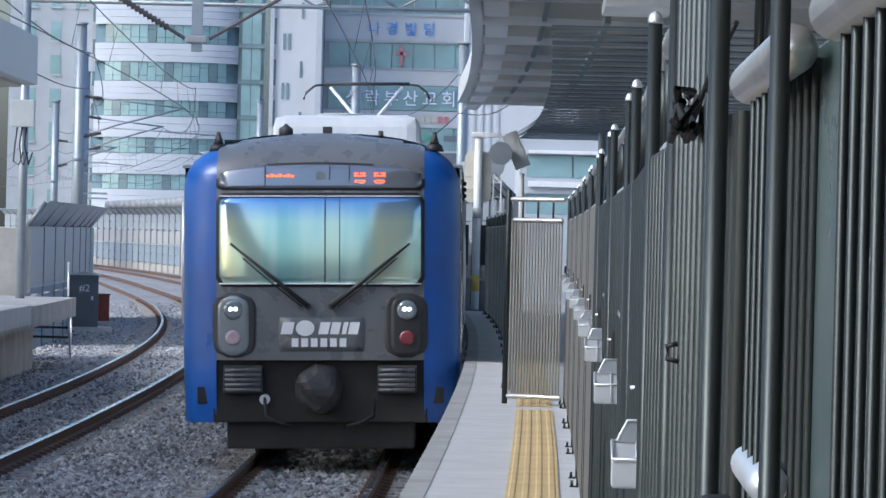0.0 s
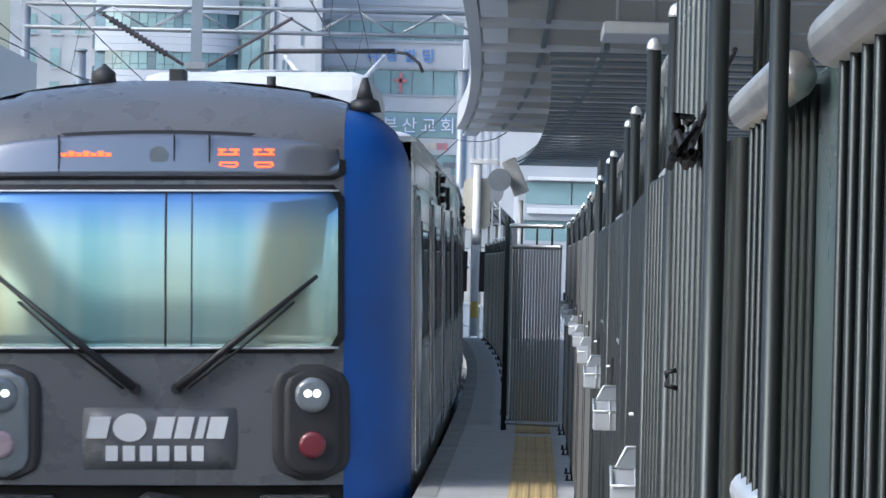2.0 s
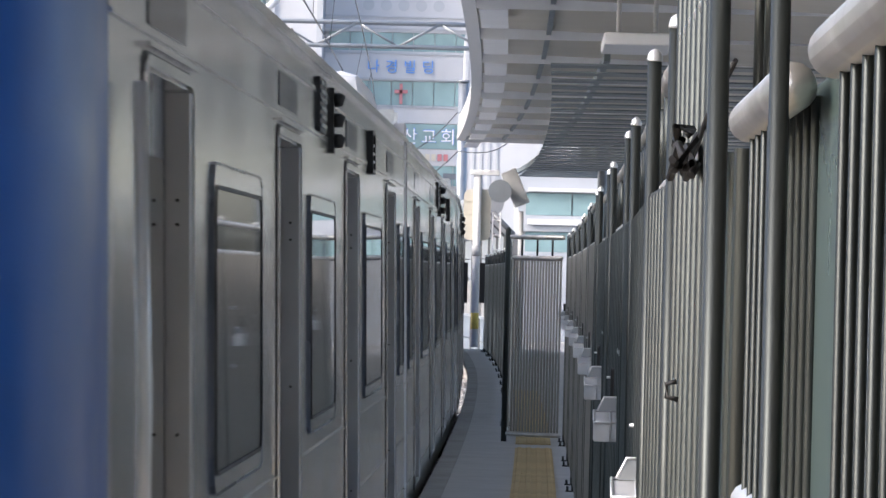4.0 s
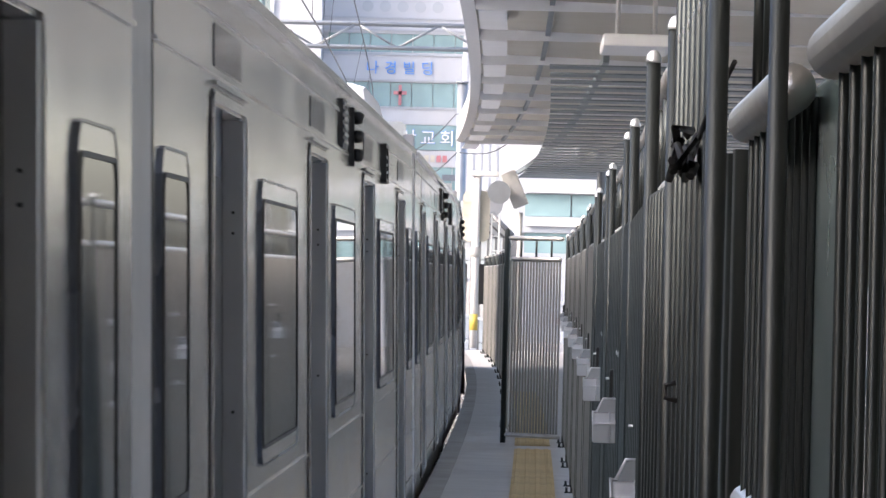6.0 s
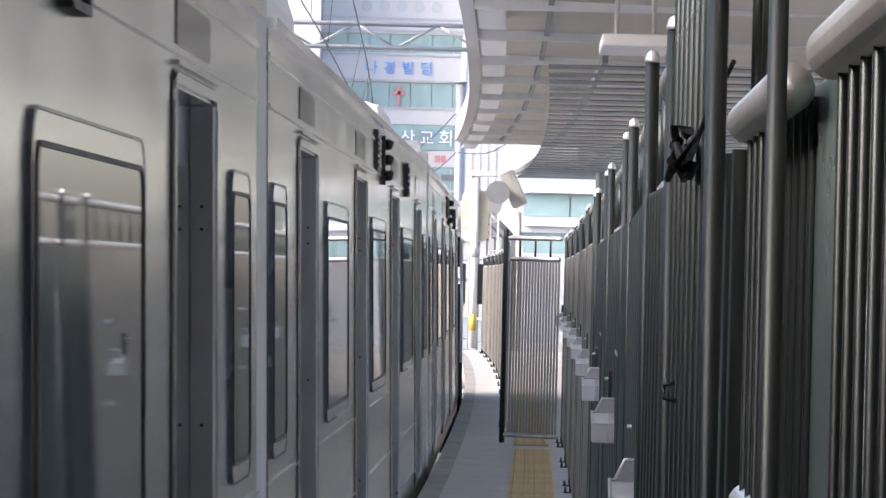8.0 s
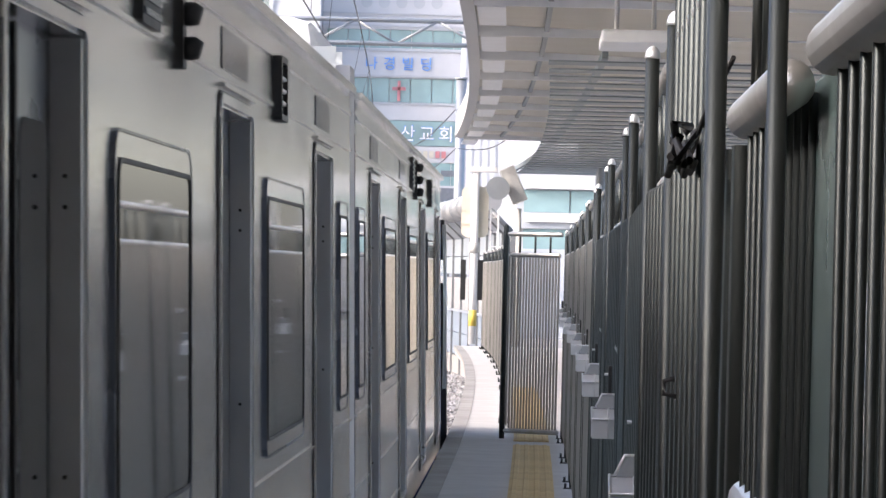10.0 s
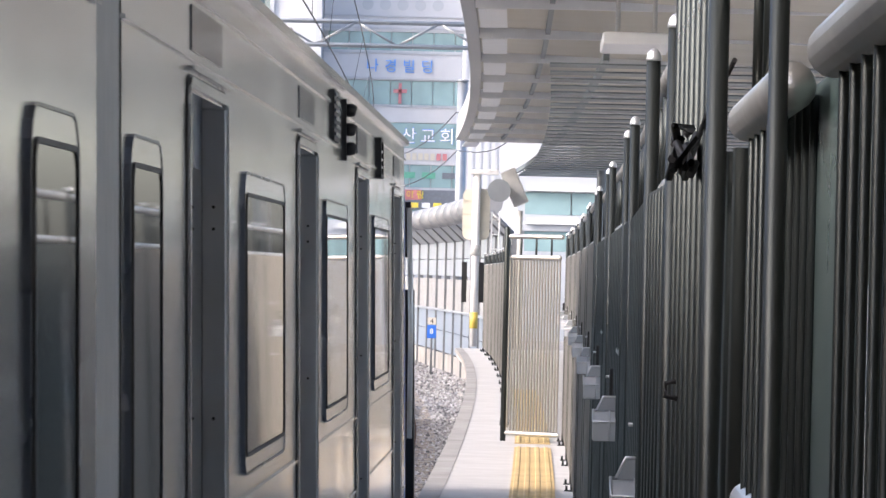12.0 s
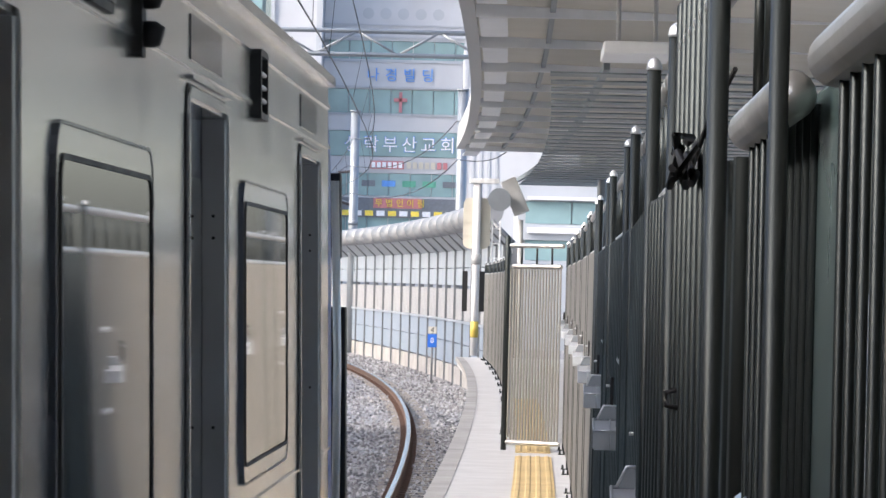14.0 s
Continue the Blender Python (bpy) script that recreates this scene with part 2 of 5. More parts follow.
def build_track(off, ya, yb, name):
    t = thing(name, "ballasted railway track with steel rails on concrete sleepers", "railway track", "railway tracks", "structure")
    for side in (-1, 1):
        dz = side * 0.018
        prof = [(off + side * 0.7525 + o, RAIL_Z + dz + z) for o, z in RAIL_PROFILE]
        n = len(prof)
        bm = strip(steps(ya, yb, 2), prof, mi=[1 if i in (6, 7, 8) else 0 for i in range(n)])
        part("rail", bm, (M_RUST, M_RAILTOP), t)
    me = None
    y, i = ya, 0
    while y < yb:
        m = Matrix.Translation(along(y, off, RAIL_Z - 0.165)) @ pose(0, 0, 0, 0, 0, heading(y))
        if me is None:
            b = bmesh.new()
            prof = [(-1.2, -0.1), (-1.2, 0.02), (-0.55, 0.02), (-0.4, -0.01), (0.4, -0.01), (0.55, 0.02), (1.2, 0.02), (1.2, -0.1)]
            va = [b.verts.new((x, -0.12, z)) for x, z in prof]
            vb = [b.verts.new((x, 0.12, z)) for x, z in prof]
            for k in range(len(prof)):
                j = (k + 1) % len(prof)
                b.faces.new((va[k], va[j], vb[j], vb[k]))
            b.faces.new(va[::-1])
            b.faces.new(vb)
            for sx in (-0.84, -0.665, 0.665, 0.84):
                add_box(b, sx - 0.05, sx + 0.05, -0.05, 0.05, 0.018, 0.06, mi=1)
            me = bpy.data.meshes.new("sleeper")
            b.to_mesh(me)
            b.free()
            me.materials.append(M_SLEEPER)
            me.materials.append(M_RUST)
        if 38 < y < 170:
            ob = new("sleeper", me)
            ob.parent, ob.matrix_basis = t, m
        y += 0.62


build_ground()
build_track(0.0, -60, 400, "track_near")
build_track(-4.15, -20, 400, "track_far")

# ---- platform ----
EDGE = 1.66
FENCE1, FENCE2 = 2.60, 2.09
PLAT_END = 86.0


def build_platform():
    t = thing("platform", "grey concrete station platform with a yellow tactile strip", "platform", kind="structure")
    bm = strip(steps(-30, PLAT_END, 2), [(EDGE, 0), (8.5, 0), (8.5, -0.35), (1.95, -0.35), (1.95, GROUND_Z), (1.85, GROUND_Z), (1.85, -0.3), (EDGE, -0.16)])
    part("platform_slab", bm, M_CONC, t)
    bm = strip(steps(-30, PLAT_END, 2), [(EDGE - 0.035, 0.004), (EDGE + 0.1, 0.004), (EDGE + 0.1, 0.001), (EDGE, -0.001), (EDGE, -0.07), (EDGE - 0.035, -0.07)])
    part("edge_strip", bm, M_CONC_D, t)
    # ribbed tactile tiles
    tiles = {}
    b = bmesh.new()
    add_box(b, -0.148, 0.148, -0.148, 0.148, 0.001, 0.008)
    for i in range(4):
        x = -0.111 + i * 0.074
        r = [b.verts.new((x + dx, y, z)) for y in (-0.146, 0.146) for dx, z in ((-0.02, 0.008), (-0.012, 0.014), (0.012, 0.014), (0.02, 0.008))]
        for k in range(3):
            b.faces.new((r[k], r[k + 4], r[k + 5], r[k + 1]))
    me = bpy.data.meshes.new("tactile_tile")
    b.to_mesh(me)
    b.free()
    me.materials.append(M_TACT)
    y = -8.0
    while y < 56:
        if not 37.5 < y < 38.4:
            ob = new("tactile_tile", me)
            ob.parent = t
            ob.matrix_basis = Matrix.Translation(along(y, 2.34, 0)) @ pose(0, 0, 0, 0, 0, heading(y))
        y += 0.302


build_platform()


# ---- stainless fence ----
M_SCREEN = material("dark_green_screen", (0.06, 0.09, 0.085), 0.3, var=0.15, scale=0.8, spec=0.4)
POST_TOP, RAIL_HI, RAIL_LO, RAIL_BOT = 1.775, 1.735, 1.56, 0.07


def mesh_of(bm, name, *mats):
    me = bpy.data.meshes.new(name)
    bm.to_mesh(me)
    bm.free()
    for m in mats:
        me.materials.append(m)
    return me


def shared(name, me, parent, m):
    ob = new(name, me)
    ob.parent, ob.matrix_basis = parent, m
    return ob


def post_mesh(r):
    bm = bmesh.new()
    add_tube(bm, [(0, 0, 0), (0, 0, POST_TOP - 0.02)], r, 14, caps=True)
    # caps in a pale steel: the sky they mirror is painted in
    add_tube(bm, [(0, 0, POST_TOP - 0.02), (0, 0, POST_TOP - 0.016), (0, 0, POST_TOP - 0.007), (0, 0, POST_TOP - 0.002), (0, 0, POST_TOP)],
             [r * 1.12, r * 1.12, r * 0.9, r * 0.5, 0.001], 14, mi=1)
    add_box(bm, -0.05, 0.05, -0.05, 0.05, 0, 0.008)
    for sx in (-0.036, 0.036):
        for sy in (-0.036, 0.036):
            add_tube(bm, [(sx, sy, 0.008), (sx, sy, 0.035)], 0.009, 6)
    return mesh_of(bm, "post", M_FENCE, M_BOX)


def add_rail(bm, y0, y1, x, z, r):
    """A pipe along +y with dome ends."""
    add_tube(bm, [(x, y0, z), (x, y0 + r * 0.12, z), (x, y0 + r * 0.5, z), (x, y0 + r, z), (x, y1 - r, z), (x, y1 - r * 0.5, z), (x, y1 - r * 0.12, z), (x, y1, z)],
             [r * 0.1, r * 0.5, r * 0.87, r, r, r * 0.87, r * 0.5, r * 0.1], 16)


def bar_mesh(r, top):
    bm = bmesh.new()
    add_tube(bm, [(0, 0, RAIL_BOT), (0, 0, top - r), (0, 0, top)], [r, r, r * 0.3], 8, caps=False)
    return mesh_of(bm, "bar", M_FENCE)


POST, POST_THIN = post_mesh(0.0112), post_mesh(0.0064)
BAR_A, BAR_B, BAR_THIN, BAR_TALL = bar_mesh(0.0085, RAIL_LO - 0.01), bar_mesh(0.0075, RAIL_LO - 0.01), bar_mesh(0.0033, RAIL_LO), bar_mesh(0.0075, RAIL_HI + 0.06)


# lit copy of the fence steel: light on the far bays put into colour
M_FENCE_LIT = material("lit_fence_stainless", (0.29, 0.28, 0.26), 0.42, metal=0.7, var=0.06, scale=9, dirt=(0.3, 0.24, 0.18), dirt_amount=0.3, dirt_scale=4)


def fence_bay(fence, a, b, kind, step=0.13, r=0.0095, rail_r=0.0135, top=None, steel=None):
    """A bay between two plan points: the panel's main pipe with its other pipes, bars and balusters as parts.
    kind: near (thin close-set bars), front (bars before the pipes), gate (bars under the pipe), joined (far off)."""
    d = b - a
    length = d.length
    rz = math.degrees(math.atan2(-d.x, d.y))
    bm = bmesh.new()
    rx = {"joined": 0.012, "near": 0.004}.get(kind, 0.012 if top else 0.032)
    lo = RAIL_LO
    add_rail(bm, 0.0 if kind == "near" else 0.5 if top else 0.06, length if kind == "near" else length - 0.05, rx, lo, rail_r)
    t = part("fence_panel", bm, M_PIPE, fence)
    t.matrix_basis = pose(a.x, a.y, 0, 0, 0, rz)
    for z in (RAIL_HI, RAIL_BOT):
        bm = bmesh.new()
        add_rail(bm, 0.03, length - 0.03, rx, z, rail_r)
        part("rail", bm, M_PIPE, t)
    n = max(1, int((length - 0.12) / step))
    rest = bmesh.new()
    for i in range(n):
        y = 0.06 + (length - 0.12) * (i + 0.5) / n
        if kind == "near":
            shared("bar", BAR_THIN, t, pose(rx, y, 0))
            add_tube(rest, [(0.03, y + step / 2, RAIL_BOT), (0.03, y + step / 2, lo)], 0.0045, 6, caps=False)
        elif kind == "front":
            shared("bar", BAR_TALL if top else (BAR_A if i % 2 else BAR_B), t, pose(0.002, y, 0))
            add_tube(rest, [(0.035, y + step / 2, RAIL_BOT), (0.035, y + step / 2, RAIL_LO)], 0.012, 5, caps=False)
        elif kind == "gate":
            shared("bar", BAR_A, t, pose(0, y, 0))
            add_tube(rest, [(0.03, y + step / 2, RAIL_BOT), (0.03, y + step / 2, RAIL_LO)], 0.012, 5, caps=False)
        else:
            add_tube(rest, [(0, y, RAIL_BOT), (0, y, RAIL_LO)], r, 5, caps=False)
            if step > 0.05:
                add_tube(rest, [(0.03, y + step / 2, RAIL_BOT), (0.03, y + step / 2, RAIL_LO)], 0.012, 5, caps=False)
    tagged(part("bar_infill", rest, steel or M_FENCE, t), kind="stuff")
    nb = 3 if length < 1.2 else max(2, round(length / 0.6))
    for i in range(nb):
        y = length * (i + 1) / (nb + 1)
        part("baluster", tube([(rx, y, RAIL_LO + 0.01), (rx, y, RAIL_HI - 0.01)], 0.005 if kind == "near" else 0.009, 8), M_FENCE, t)
    return t


M_HANDLE = material("dull_grey_plate", (0.3, 0.32, 0.33), 0.5, metal=0.6, var=0.12)
M_STRAP = material("black_strap", (0.01, 0.01, 0.011), 0.6)


def gate_lock(fence, at):
    """The gate's lock box with its guard plate and black handle, on the track side."""
    bm = bmesh.new()
    v = [bm.verts.new(p) for p in ((-0.078, -0.07, 0.938), (-0.002, -0.07, 0.938), (-0.002, 0.06, 0.938), (-0.078, 0.06, 0.938),
                                   (-0.078, -0.07, 0.985), (-0.002, -0.07, 0.985), (-0.002, 0.06, 1.012), (-0.078, 0.06, 1.012))]
    for f in ((3, 2, 1, 0), (4, 5, 6, 7), (0, 1, 5, 4), (2, 3, 7, 6), (1, 2, 6, 5), (3, 0, 4, 7)):
        bm.faces.new([v[i] for i in f])
    bmesh.ops.bevel(bm, geom=bm.edges[:], offset=0.003, segments=2, affect="EDGES")
    lock = part("lock_box", bm, M_BOX, fence, "galvanised lock box")
    lock.matrix_basis = at
    part("box_seam", tube([(-0.034, -0.073, 0.94), (-0.034, -0.073, 0.986), (-0.034, 0.06, 1.014)], 0.0028, 6), M_BOX, lock)
    bm = bmesh.new()
    v = [bm.verts.new(p) for p in ((-0.066, 0.05, 1.012), (-0.006, 0.05, 1.012), (-0.012, 0.056, 1.048), (-0.05, 0.056, 1.048),
                                   (-0.066, 0.055, 1.012), (-0.006, 0.055, 1.012), (-0.012, 0.061, 1.048), (-0.05, 0.061, 1.048))]
    for f in ((0, 1, 2, 3), (7, 6, 5, 4), (0, 4, 5, 1), (1, 5, 6, 2), (2, 6, 7, 3), (3, 7, 4, 0)):
        bm.faces.new([v[i] for i in f])
    part("guard_plate", bm, M_HANDLE, lock)
    part("lid_rim", tube([(-0.077, -0.07, 0.988), (-0.077, 0.06, 1.015), (-0.068, 0.054, 1.015), (-0.051, 0.056, 1.05), (-0.012, 0.056, 1.05)], 0.003, 6), M_BOX, lock)
    part("lid_front", tube([(-0.077, -0.072, 0.988), (0.0, -0.072, 0.988)], 0.003, 6), M_BOX, lock)
    part("black_handle", box(-0.03, 0.0, 0.55, 0.62, 1.02, 1.115, 0.006), M_STRAP, lock)
    part("bolt_pin", tube([(-0.04, 0.6, 1.09), (-0.01, 0.6, 1.09)], 0.004, 6), M_BOX, lock)


def build_fence(name, label, off, pair0, pitch, gap, n, singles, locks):
    fence = thing(name, label, "fence")
    prev, tip = along(pair0 - pitch + gap, off), None
    for i in range(n):
        y = pair0 + pitch * i
        p, q = along(y, off - (0.011 if 6 < y < 7 else 0)), along(y + gap, off - (0.022 if 6 < y < 7 else 0))
        near = y < 3
        if near:
            fence_bay(fence, prev, along(2.86, off), "near", 0.1, rail_r=0.0175)
            fence_bay(fence, along(3.36, off), along(4.15, off), "near", 0.1, rail_r=0.0185)
            fence_bay(fence, along(4.74, off), along(6.23, off - 0.011), "front", 0.16, top=True, rail_r=0.0145)
            shared("fence_post", POST_THIN, fence, pose(along(2.87, off).x - 0.024, 2.87, 0, 0, 0, heading(3)))
            shared("fence_post", POST, fence, pose(along(4.74, off).x, 4.74, 0, 0, 0, heading(5)))
            a, b = along(3.02, off + 0.032), along(3.72, off + 0.032)
            gp = part("gate_panel", box(0, 0.006, 0, (b - a).length, RAIL_BOT, RAIL_LO + 0.01, 0.002), M_SCREEN, fence, "dark green gate panel")
            gp.matrix_basis = pose(a.x, a.y, 0, 0, 0, math.degrees(math.atan2(-(b - a).x, (b - a).y)))
            prev = None
        else:
            if prev is not None:
                fence_bay(fence, prev, p, "front" if i < singles else "joined", 0.16, rail_r=0.0175, steel=None if i < singles else M_FENCE_LIT)
            fence_bay(fence, p, q, "gate" if i < singles else "joined", 0.13, rail_r=0.0175, steel=None if i < singles else M_FENCE_LIT)
        if locks:
            c = along(y + gap + 0.8, off + 0.014)
            at = pose(c.x, c.y, 0, 0, 0, heading(y))
            gate_lock(fence, at @ Matrix.Translation((0, 0, 0.055)))
            for z in (1.225, 0.87):
                bm = bmesh.new()
                add_rail(bm, -0.25, 0.14, -0.003, z, 0.017)
                part("grab_bar", bm, M_BOX, fence).matrix_basis = at
        if not near:
            for c, hh in ((p, heading(y)), (q, heading(y + gap))):
                shared("fence_post", POST, fence, pose(c.x, c.y, 0, 0, 0, hh))
            prev = q
    return fence


fence_a = build_fence("platform_fence", "dull stainless steel bar fence with capped posts and lock boxes", FENCE1, 2.23, 4.0, 0.96, 10, 5, True)
fence_bay(fence_a, along(39.0, FENCE2), along(38.6, FENCE1), "joined", step=0.03, r=0.0105, rail_r=0.02, steel=M_FENCE_LIT)
shared("corner_post", mesh_of(tube([(0, 0, 0), (0, 0, 1.8), (0, 0, 1.815), (0, 0, 1.82)], [0.024, 0.024, 0.016, 0.004]), "corner_post", M_FENCE), fence_a,
       Matrix.Translation(along(39.0, FENCE2)))
fence_b = build_fence("platform_end_fence", "stainless steel bar fence along the narrow platform end", FENCE2, 43.0, 3.95, 0.93, 11, 0, False)

hook = part("latch_hook", tube([along(5.4, FENCE1 - 0.022, 1.3), along(5.4, FENCE1 - 0.034, 1.297), along(5.4, FENCE1 - 0.034, 1.282), along(5.4, FENCE1 - 0.02, 1.279)], 0.0035, 6), M_STRAP, fence_a, "small black hook")

# a black cloth strap knotted round a post
strap = thing("strap", "black strap knotted round a steel fence post", "strap")
bm = bmesh.new()
random.seed(5)
c0 = along(5.2, FENCE1 - 0.012, 1.558)
for k in range(6):
    bm = bmesh.new()
    pts = [c0 + Vector((-0.012 + random.uniform(-0.012, 0.012), random.uniform(-0.12, 0.12), random.uniform(-0.025, 0.035))) for _ in range(4)]
    add_tube(bm, pts, 0.005, 6)
    part("strap_loop", bm, M_STRAP, strap)
bm = bmesh.new()
add_tube(bm, [c0 + Vector((0, 0.05, 0.0)), c0 + Vector((0.0, -0.2, 0.035)), c0 + Vector((0.02, -0.35, 0.09))], 0.003, 6)
part("strap_tail", bm, M_STRAP, strap)


# ---- canopy over the platform ----
CAN_Z, CAN_EDGE, CAN_END = 4.02, 1.72, 88.0


def build_canopy():
    bm = strip(steps(-30, CAN_END, 2), [(CAN_EDGE, CAN_Z), (8.5, CAN_Z - 0.2), (8.5, CAN_Z + 0.25), (CAN_EDGE, CAN_Z + 0.35)])
    tagged(link_mesh("ceiling", bm, M_CANOPY), "pale metal panelled underside of the platform canopy", "canopy", kind="structure")
    t = thing("canopy_edge", "grey canopy fascia and ribs over the platform", "canopy", kind="structure")
    bm = strip(steps(-30, CAN_END, 2), [(CAN_EDGE - 0.14, CAN_Z - 0.06), (CAN_EDGE, CAN_Z - 0.08), (CAN_EDGE, CAN_Z + 0.42), (CAN_EDGE - 0.1, CAN_Z + 0.42)])
    part("fascia", bm, M_FASCIA, t)
    y = -12.0
    while y < CAN_END:
        m = Matrix.Translation(along(y, 0, 0)) @ pose(0, 0, 0, 0, 0, heading(y))
        part("rib", box(CAN_EDGE + 0.003, 6, -0.025, 0.025, CAN_Z - 0.12, CAN_Z + 0.05, m=m), M_WHITE, t)
        part("edge_plate", box(CAN_EDGE + 0.03, CAN_EDGE + 0.3, 0.03, 3.3, CAN_Z - 0.13, CAN_Z - 0.11, m=m), M_WHITE, t)
        y += 5.5
    part("seam_rail", strip(steps(-30, CAN_END, 2), [(2.42, CAN_Z - 0.07), (2.47, CAN_Z - 0.07), (2.47, CAN_Z + 0.05), (2.42, CAN_Z + 0.05)]), M_CANOPY_D, t)
    t = thing("louvred_soffit", "dark metal louvre blades hung under the canopy", "louvres", kind="structure")
    y = 44.0
    me = mesh_of(box(-0.16, 3.0, -0.16, 0.16, 0, 0.016), "louvre_blade", M_CANOPY_D)
    while y < 94:
        p = along(y, 2.6 + 0.011 * (y - 44), 3.42)
        shared("louvre_blade", me, t, pose(p.x, p.y, p.z, -3, 0, heading(y)))
        y += 1.7
    for o in (2.95, 4.0, 5.4):
        part("louvre_runner", strip(steps(44, 94, 2), [(o, 3.48), (o + 0.06, 3.48), (o + 0.06, 3.56), (o, 3.56)]), M_CANOPY_D, t)


build_canopy()

# unseen, added to darken fence reflections: screen behind the fence, walls behind the eye
M_OLIVE = material("olive_mullion", (0.15, 0.14, 0.1), 0.5, var=0.12, scale=3)
M_UNSEEN_WALL = material("unseen_wall_grey", (0.16, 0.165, 0.165), 0.7, var=0.1, scale=1.0)
screen = thing("wall_unseen_screen", "unseen dark green screen with olive mullions, added to darken reflections", "wall", kind="structure")
part("screen_glass", strip(steps(-12, 10, 2), [(6.4, 0.0), (6.4, 3.7), (6.55, 3.7), (6.55, 0.0)]), M_SCREEN, screen)
for y in steps(-12, 10, 1.6):
    part("mullion", box(-0.035, 0.035, -0.03, 0.03, 0.0, 3.7, m=Matrix.Translation(along(y, 6.35)) @ pose(0, 0, 0, 0, 0, heading(y))), M_OLIVE, screen)
tagged(link_mesh("wall_back", box(-1.08, 8.4, -12.3, -12.0, 0.0, 3.75), M_UNSEEN_WALL), "plain grey wall added unseen behind the eye to darken reflections", "wall", kind="structure")
tagged(link_mesh("wall_unseen_far", box(-40.0, -0.4, -82.0, -75.0, GROUND_Z, 9.0), M_UNSEEN_WALL), "plain grey wall added unseen far behind to darken reflections", "wall", kind="structure")
c = along(36.5, 2.75, 0)
lamp_box = thing("canopy_sign_box", "pale flat box hung under the platform canopy", "sign box", at=pose(c.x, c.y, 0, 0, 0, heading(36)))
part("case", box(0.07, 0.62, 0, 1.6, 3.26, 3.36, 0.02), M_WHITE, lamp_box)
for x in (0.2, 0.5):
    part("hanger", tube([(x, 0.8, 3.36), (x, 0.8, 4.0)], 0.02, 8), M_FASCIA, lamp_box)


# ---- the train ----
HALF = 1.56
DOORS = (1.75, 6.65, 11.55, 16.45)
WINDOWS = ((0.1, 0.9), (3.72, 5.74), (8.51, 10.5), (13.45, 15.62), (18.3, 19.08))
CAR_LEN = 19.5


def body_width(z):
    if z < 3.0:
        return HALF - (0.05 * ((1.3 - z) / 1.3) ** 2 if z < 1.3 else 0)
    u = min(1.0, (z - 3.0) / 0.67)
    return HALF * max(0.0, 1 - u ** 2.6) ** 0.38


def nose_y(x, z, bulge=0.85, n=3.6):
    """How far back from the foremost point the cab's face lies at x, z."""
    w = max(body_width(min(z, 3.6)), 0.3)
    u = min(0.9999, abs(x) / w)
    y = bulge * (1 - (1 - u ** n) ** (1 / n))
    if z > 1.9:
        y += 0.055 * (z - 1.9) ** 2
    if z > 3.25:
        y += 0.9 * (1 - math.sqrt(max(0.0, 1 - ((z - 3.25) / 0.43) ** 2)))
    if z < 1.0:
        y += 0.08 * (1.0 - z)
    return y


def face_patch(x0, x1, z0, z1, proud, nx=10, nz=6, r=0.0, thick=0.03):
    """A piece lying on the cab's face, with rounded corners and a rim back to the face."""
    bm = bmesh.new()
    rows = []
    for j in range(nz + 1):
        z = z0 + (z1 - z0) * j / nz
        e = min(z - z0, z1 - z)
        inset = r - math.sqrt(max(0, r * r - (r - e) ** 2)) if r and e < r else 0
        rows.append([(x0 + inset + (x1 - x0 - 2 * inset) * i / nx, z) for i in range(nx + 1)])
    g = [[bm.verts.new((x, nose_y(x, z) - proud, z)) for x, z in row] for row in rows]
    for a, b in zip(g, g[1:]):
        for i in range(nx):
            bm.faces.new((a[i], a[i + 1], b[i + 1], b[i])).smooth = True
    loop = g[0] + [row[-1] for row in g[1:-1]] + g[-1][::-1] + [row[0] for row in g[-2:0:-1]]
    back = [bm.verts.new(v.co + Vector((0, thick, 0))) for v in loop]
    for i in range(len(loop)):
        j = (i + 1) % len(loop)
        bm.faces.new((loop[i], back[i], back[j], loop[j]))
    return bm


def face_band(x0, x1, z0, z1, nx, nz):
    """A stretch of the cab's shell."""
    bm = bmesh.new()
    g = []
    for j in range(nz + 1):
        z = z0 + (z1 - z0) * j / nz
        w = body_width(min(z, 3.668))
        row = []
        for i in range(nx + 1):
            x = x0 + (x1 - x0) * i / nx
            x = max(-w, min(w, x))
            row.append(bm.verts.new((x, min(nose_y(x, z), 1.45), z)))
        g.append(row)
    for a, b in zip(g, g[1:]):
        for i in range(nx):
            bm.faces.new((a[i], a[i + 1], b[i + 1], b[i])).smooth = True
    bmesh.ops.remove_doubles(bm, verts=bm.verts[:], dist=0.0005)
    return bm


def rounded(y0, y1, z0, z1, r, k=4):
    pts = []
    for cy, cz, a0 in ((y1 - r, z1 - r, 0), (y0 + r, z1 - r, 90), (y0 + r, z0 + r, 180), (y1 - r, z0 + r, 270)):
        for i in range(k + 1):
            a = radians(a0 + 90 * i / k)
            pts.append((cy + r * math.cos(a), cz + r * math.sin(a)))
    return pts


def side_plate(pts, x, depth, sx):
    """A flat piece with a rounded outline on the car's side."""
    bm = bmesh.new()
    a = [bm.verts.new((sx * x, y, z)) for y, z in pts]
    b = [bm.verts.new((sx * (x - depth), y, z)) for y, z in pts]
    bm.faces.new(a)
    for i in range(len(a)):
        j = (i + 1) % len(a)
        bm.faces.new((a[i], b[i], b[j], a[j]))
    bmesh.ops.recalc_face_normals(bm, faces=bm.faces[:])
    return bm


